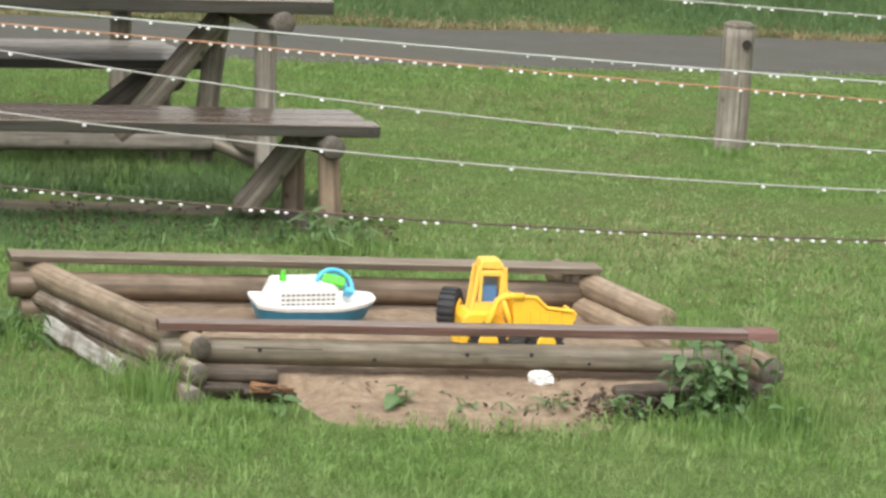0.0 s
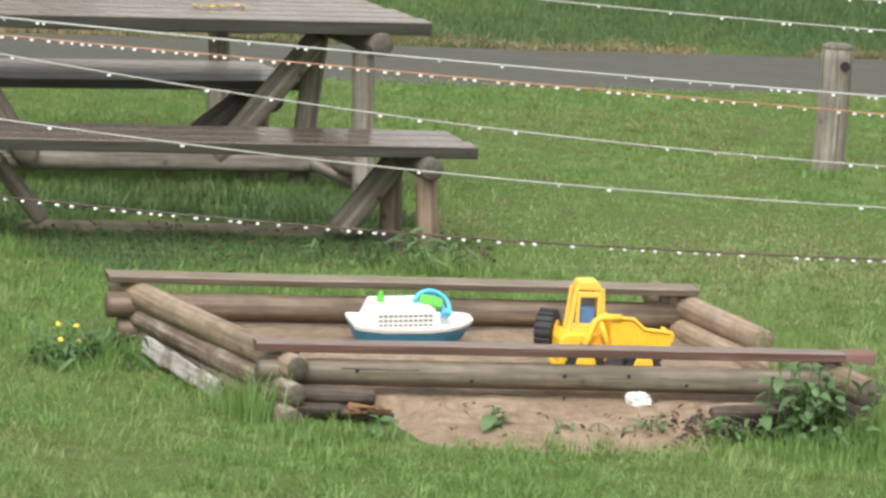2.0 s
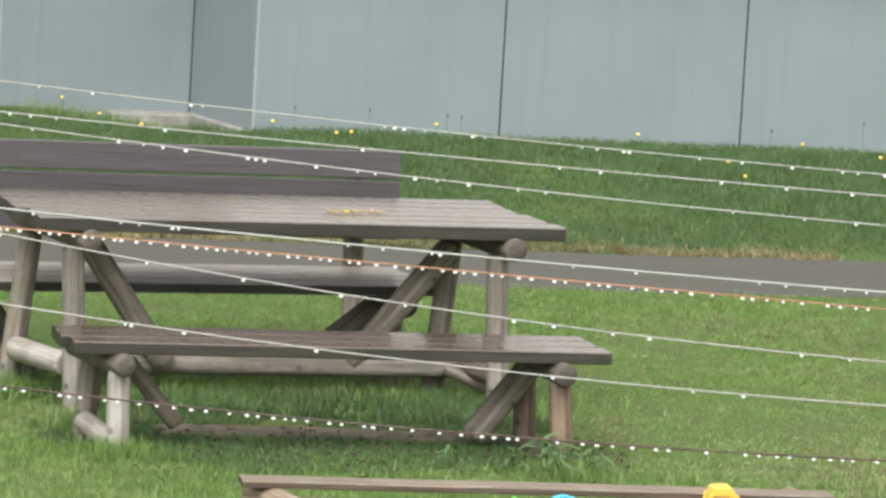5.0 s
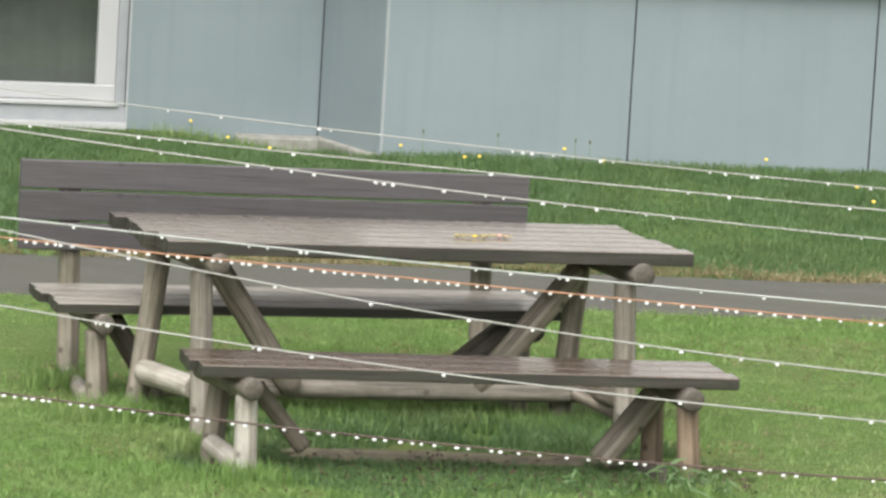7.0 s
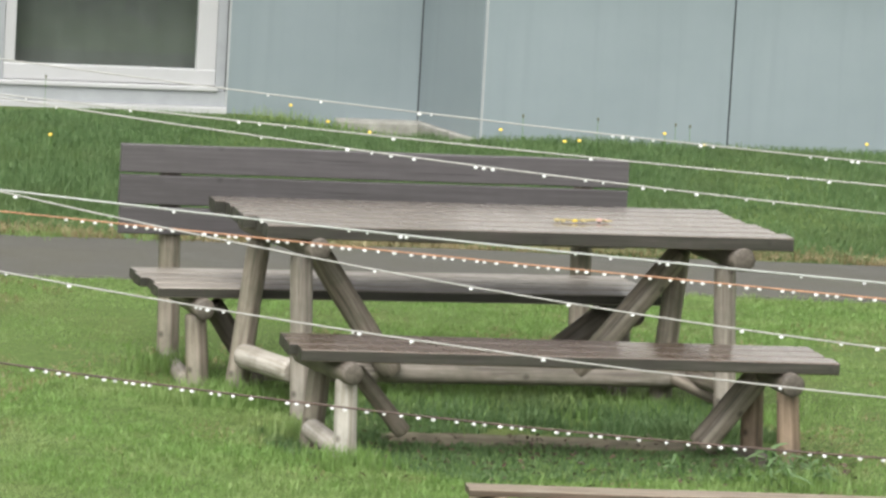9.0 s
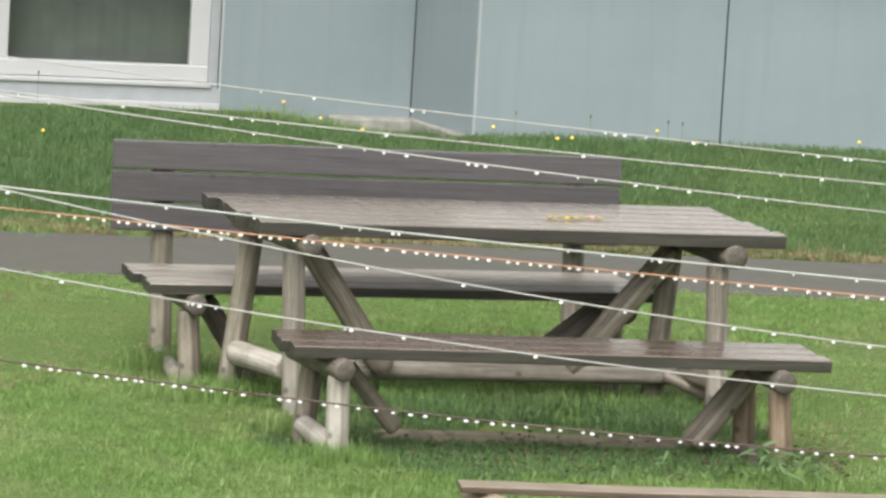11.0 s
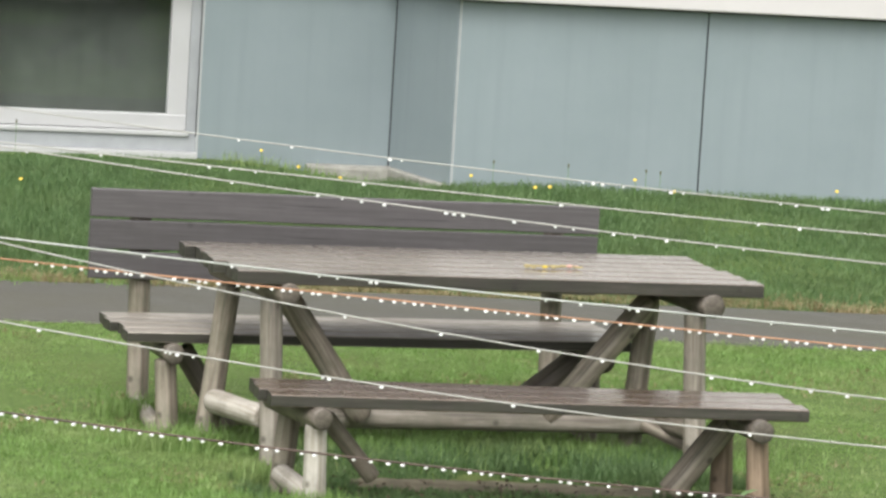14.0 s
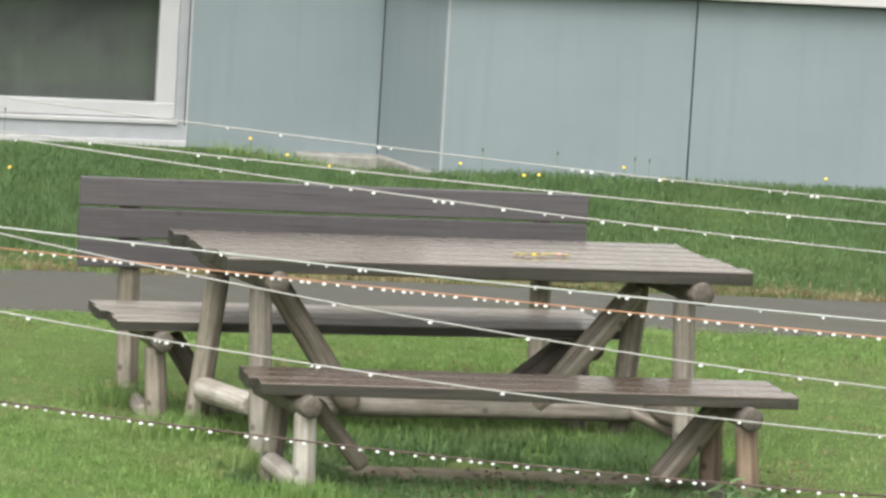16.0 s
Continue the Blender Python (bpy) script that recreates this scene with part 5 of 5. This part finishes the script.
# lawn
x, y = scatter(820000, -2.6, 5.2, 14.3, 25.2)
k = keep_lawn(x, y)
x, y = x[k], y[k]
thin = fbm(x, y, 1.6, 21) + 0.6 * fbm(x, y, 5.0, 22)
k = (rng.uniform(-1.6, 1.2, len(x)) < 0.9 - 0.5 * thin) & (y < 24.3 + 0.16 * x)
x, y, thin = x[k], y[k], thin[k]
clump = 0.5 * fbm(x, y, 14.0, 25) + 0.5 * fbm(x, y, 33.0, 26)
tall = (0.024 - 0.008 * np.clip(thin, -1, 1)) * np.clip(1 + 0.55 * clump, 0.35, 2.2) * rng.uniform(0.5, 1.35, len(x))
blades("lawn_grass", x, y, tall, rng.uniform(0.0022, 0.0045, len(x)), M_GRASS, "short wet green lawn grass", 0.8)
# bank
x, y = scatter(340000, -2.9, 5.5, 24.3, 28.9)
k = keep_lawn(x, y) & (y > 24.84 + 0.145 * x)
x, y = x[k], y[k]
tall = (0.05 + 0.018 * fbm(x, y, 2.5, 31)).clip(0.02) * rng.uniform(0.5, 1.4, len(x)) * np.clip(0.45 + (y - (24.85 + 0.145 * x)) * 0.6, 0.45, 1)
blades("bank_grass", x, y, tall, rng.uniform(0.003, 0.0055, len(x)), M_GRASS_DEEP, "longer deep green grass on the bank")
# dry fringe along the far edge of the path, and scattered straw
x = rng.uniform(-2.6, 5.2, 15000)
y = 24.88 + 0.145 * x + np.abs(rng.normal(0, 0.16, len(x))) - 0.09 * (fbm(x, 0 * x, 5.0, 45) > 0.1)
k = fbm(x, y, 3.0, 41) > -0.35
blades("dry_grass", x[k], y[k], rng.uniform(0.02, 0.06, k.sum()), rng.uniform(0.004, 0.008, k.sum()), M_DRY, "dry straw-coloured grass along the path", 0.9)
x, y = scatter(110000, -2.4, 4.8, 14.5, 23.3)
k = keep_lawn(x, y) & (fbm(x, y, 2.2, 43) + 0.7 * fbm(x, y, 9.0, 44) + 0.9 * np.exp(-((x - 2.9) / 1.1) ** 2 - ((y - 18.3) / 1.4) ** 2) > 0.3)
blades("straw", x[k], y[k], rng.uniform(0.015, 0.035, k.sum()), rng.uniform(0.003, 0.0065, k.sum()), M_DRY, "dead straw lying in the lawn", 1.2)
# bleached, yellower blades in the open lawn beside the sandbox and the bench
x, y = scatter(120000, 0.9, 4.6, 16.2, 22.0)
k = keep_lawn(x, y) & (rng.uniform(0, 1, len(x)) < np.exp(-((x - 2.75) / 1.0) ** 2 - ((y - 18.7) / 1.5) ** 2) * np.clip(0.75 + 0.6 * fbm(x, y, 4.0, 47), 0, 1))
blades("bleached_grass", x[k], y[k], rng.uniform(0.014, 0.034, k.sum()), rng.uniform(0.0025, 0.005, k.sum()), M_PALE_GRASS, "bleached yellow-green blades in the open lawn", 0.8)
# long tufts round posts and logs
TUFTS = [(0.73, 16.05, 170, 0.05, 0.19), (0.68, 16.14, 90, 0.06, 0.17), (0.65, 16.28, 90, 0.07, 0.1), (0.84, 15.86, 120, 0.1, 0.06), (0.45, 16.4, 160, 0.14, 0.06), (2.72, 16.12, 700, 0.1, 0.13), (2.55, 15.9, 500, 0.1, 0.09), (2.5, 17.05, 300, 0.045, 0.2), (2.58, 16.85, 300, 0.06, 0.15), (2.68, 16.6, 250, 0.06, 0.12), (1.5, 18.85, 500, 0.09, 0.1), (-0.16, 18.85, 500, 0.08, 0.1), (-0.36, 19.4, 400, 0.07, 0.1), (-0.66, 20.1, 500, 0.09, 0.12), (-0.8, 20.05, 500, 0.08, 0.11), (-0.95, 20.8, 500, 0.09, 0.11), (0.35, 18.95, 1600, 0.42, 0.035), (0.9, 19.05, 1400, 0.4, 0.035), (-1.75, 24.6, 260, 0.1, 0.06), (-1.25, 24.68, 260, 0.1, 0.06), (-0.6, 24.78, 160, 0.1, 0.05), (-0.7, 28.15, 260, 0.12, 0.1), (-0.35, 28.15, 420, 0.14, 0.11), (0.0, 20.2, 1800, 0.3, 0.09), (0.9, 20.4, 1800, 0.35, 0.09), (3.37, 21.68, 350, 0.09, 0.06), (0.25, 17.0, 700, 0.1, 0.09), (1.4, 17.62, 1500, 0.45, 0.08), (0.9, 15.85, 400, 0.12, 0.07), (2.3, 15.75, 600, 0.16, 0.07)]
tx, ty, th = [], [], []
for cx, cy, n, s, h in TUFTS:
    tx.append(rng.normal(cx, s, n))
    ty.append(rng.normal(cy, min(s * 0.8, 0.16), n))
    th.append(h * rng.uniform(0.4, 1.15, n))
x, y, tall = np.concatenate(tx), np.concatenate(ty), np.concatenate(th)
k = ~sandy(x, y)
blades("long_grass", x[k], y[k], tall[k], rng.uniform(0.003, 0.006, k.sum()), M_GRASS, "long grass tufts round posts and logs", 0.35)
# longer grass under the benches and table, its darker green also standing for shade
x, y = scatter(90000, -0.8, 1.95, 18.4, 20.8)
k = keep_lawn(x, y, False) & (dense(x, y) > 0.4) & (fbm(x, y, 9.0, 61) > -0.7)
blades("shade_grass", x[k], y[k], rng.uniform(0.02, 0.05, k.sum()) * np.where(y[k] > 19.85, 1.7, 0.85), rng.uniform(0.003, 0.006, k.sum()), M_GRASS_DEEP, "longer grass under the benches and table, darker green for their shade", 0.5)
# uneven tufts all over the near lawn
cx, cy = scatter(2600, -0.9, 3.6, 14.4, 19.0)
x, y = np.repeat(cx, 13) + rng.normal(0, 0.022, 2600 * 13), np.repeat(cy, 13) + rng.normal(0, 0.022, 2600 * 13)
k = keep_lawn(x, y)
blades("tufted_grass", x[k], y[k], (np.repeat(rng.uniform(0.6, 2.0, 2600), 13) * rng.uniform(0.02, 0.045, 2600 * 13))[k], rng.uniform(0.003, 0.006, k.sum()), M_GRASS, "uneven tufts of wet lawn grass", 0.7)
# a tuft grown up in the rotten sandbox corner
x, y = rng.normal(2.51, 0.03, 170), rng.normal(16.66, 0.05, 170)
blades("corner_grass", x, y, rng.uniform(0.18, 0.3, 170), rng.uniform(0.004, 0.008, 170), M_GRASS, "tall grass grown up in the sandbox corner", 0.3)
# rough grass beyond the view
x, y = scatter(30000, -9, 12, 6, 27)
k = ~((x > -0.087 * y - 0.35) & (x < 0.178 * y + 0.35)) & ~((y > 23.5 + 0.17 * x) & (y < 24.95 + 0.145 * x)) & (y < np.where(x > 0.2, 27.8 + 0.13 * x, 28.4 + 0.185 * x))
blades("outer_grass", x[k], y[k], rng.uniform(0.03, 0.07, k.sum()), rng.uniform(0.01, 0.02, k.sum()), M_GRASS, "wet green grass of the outer lawn")
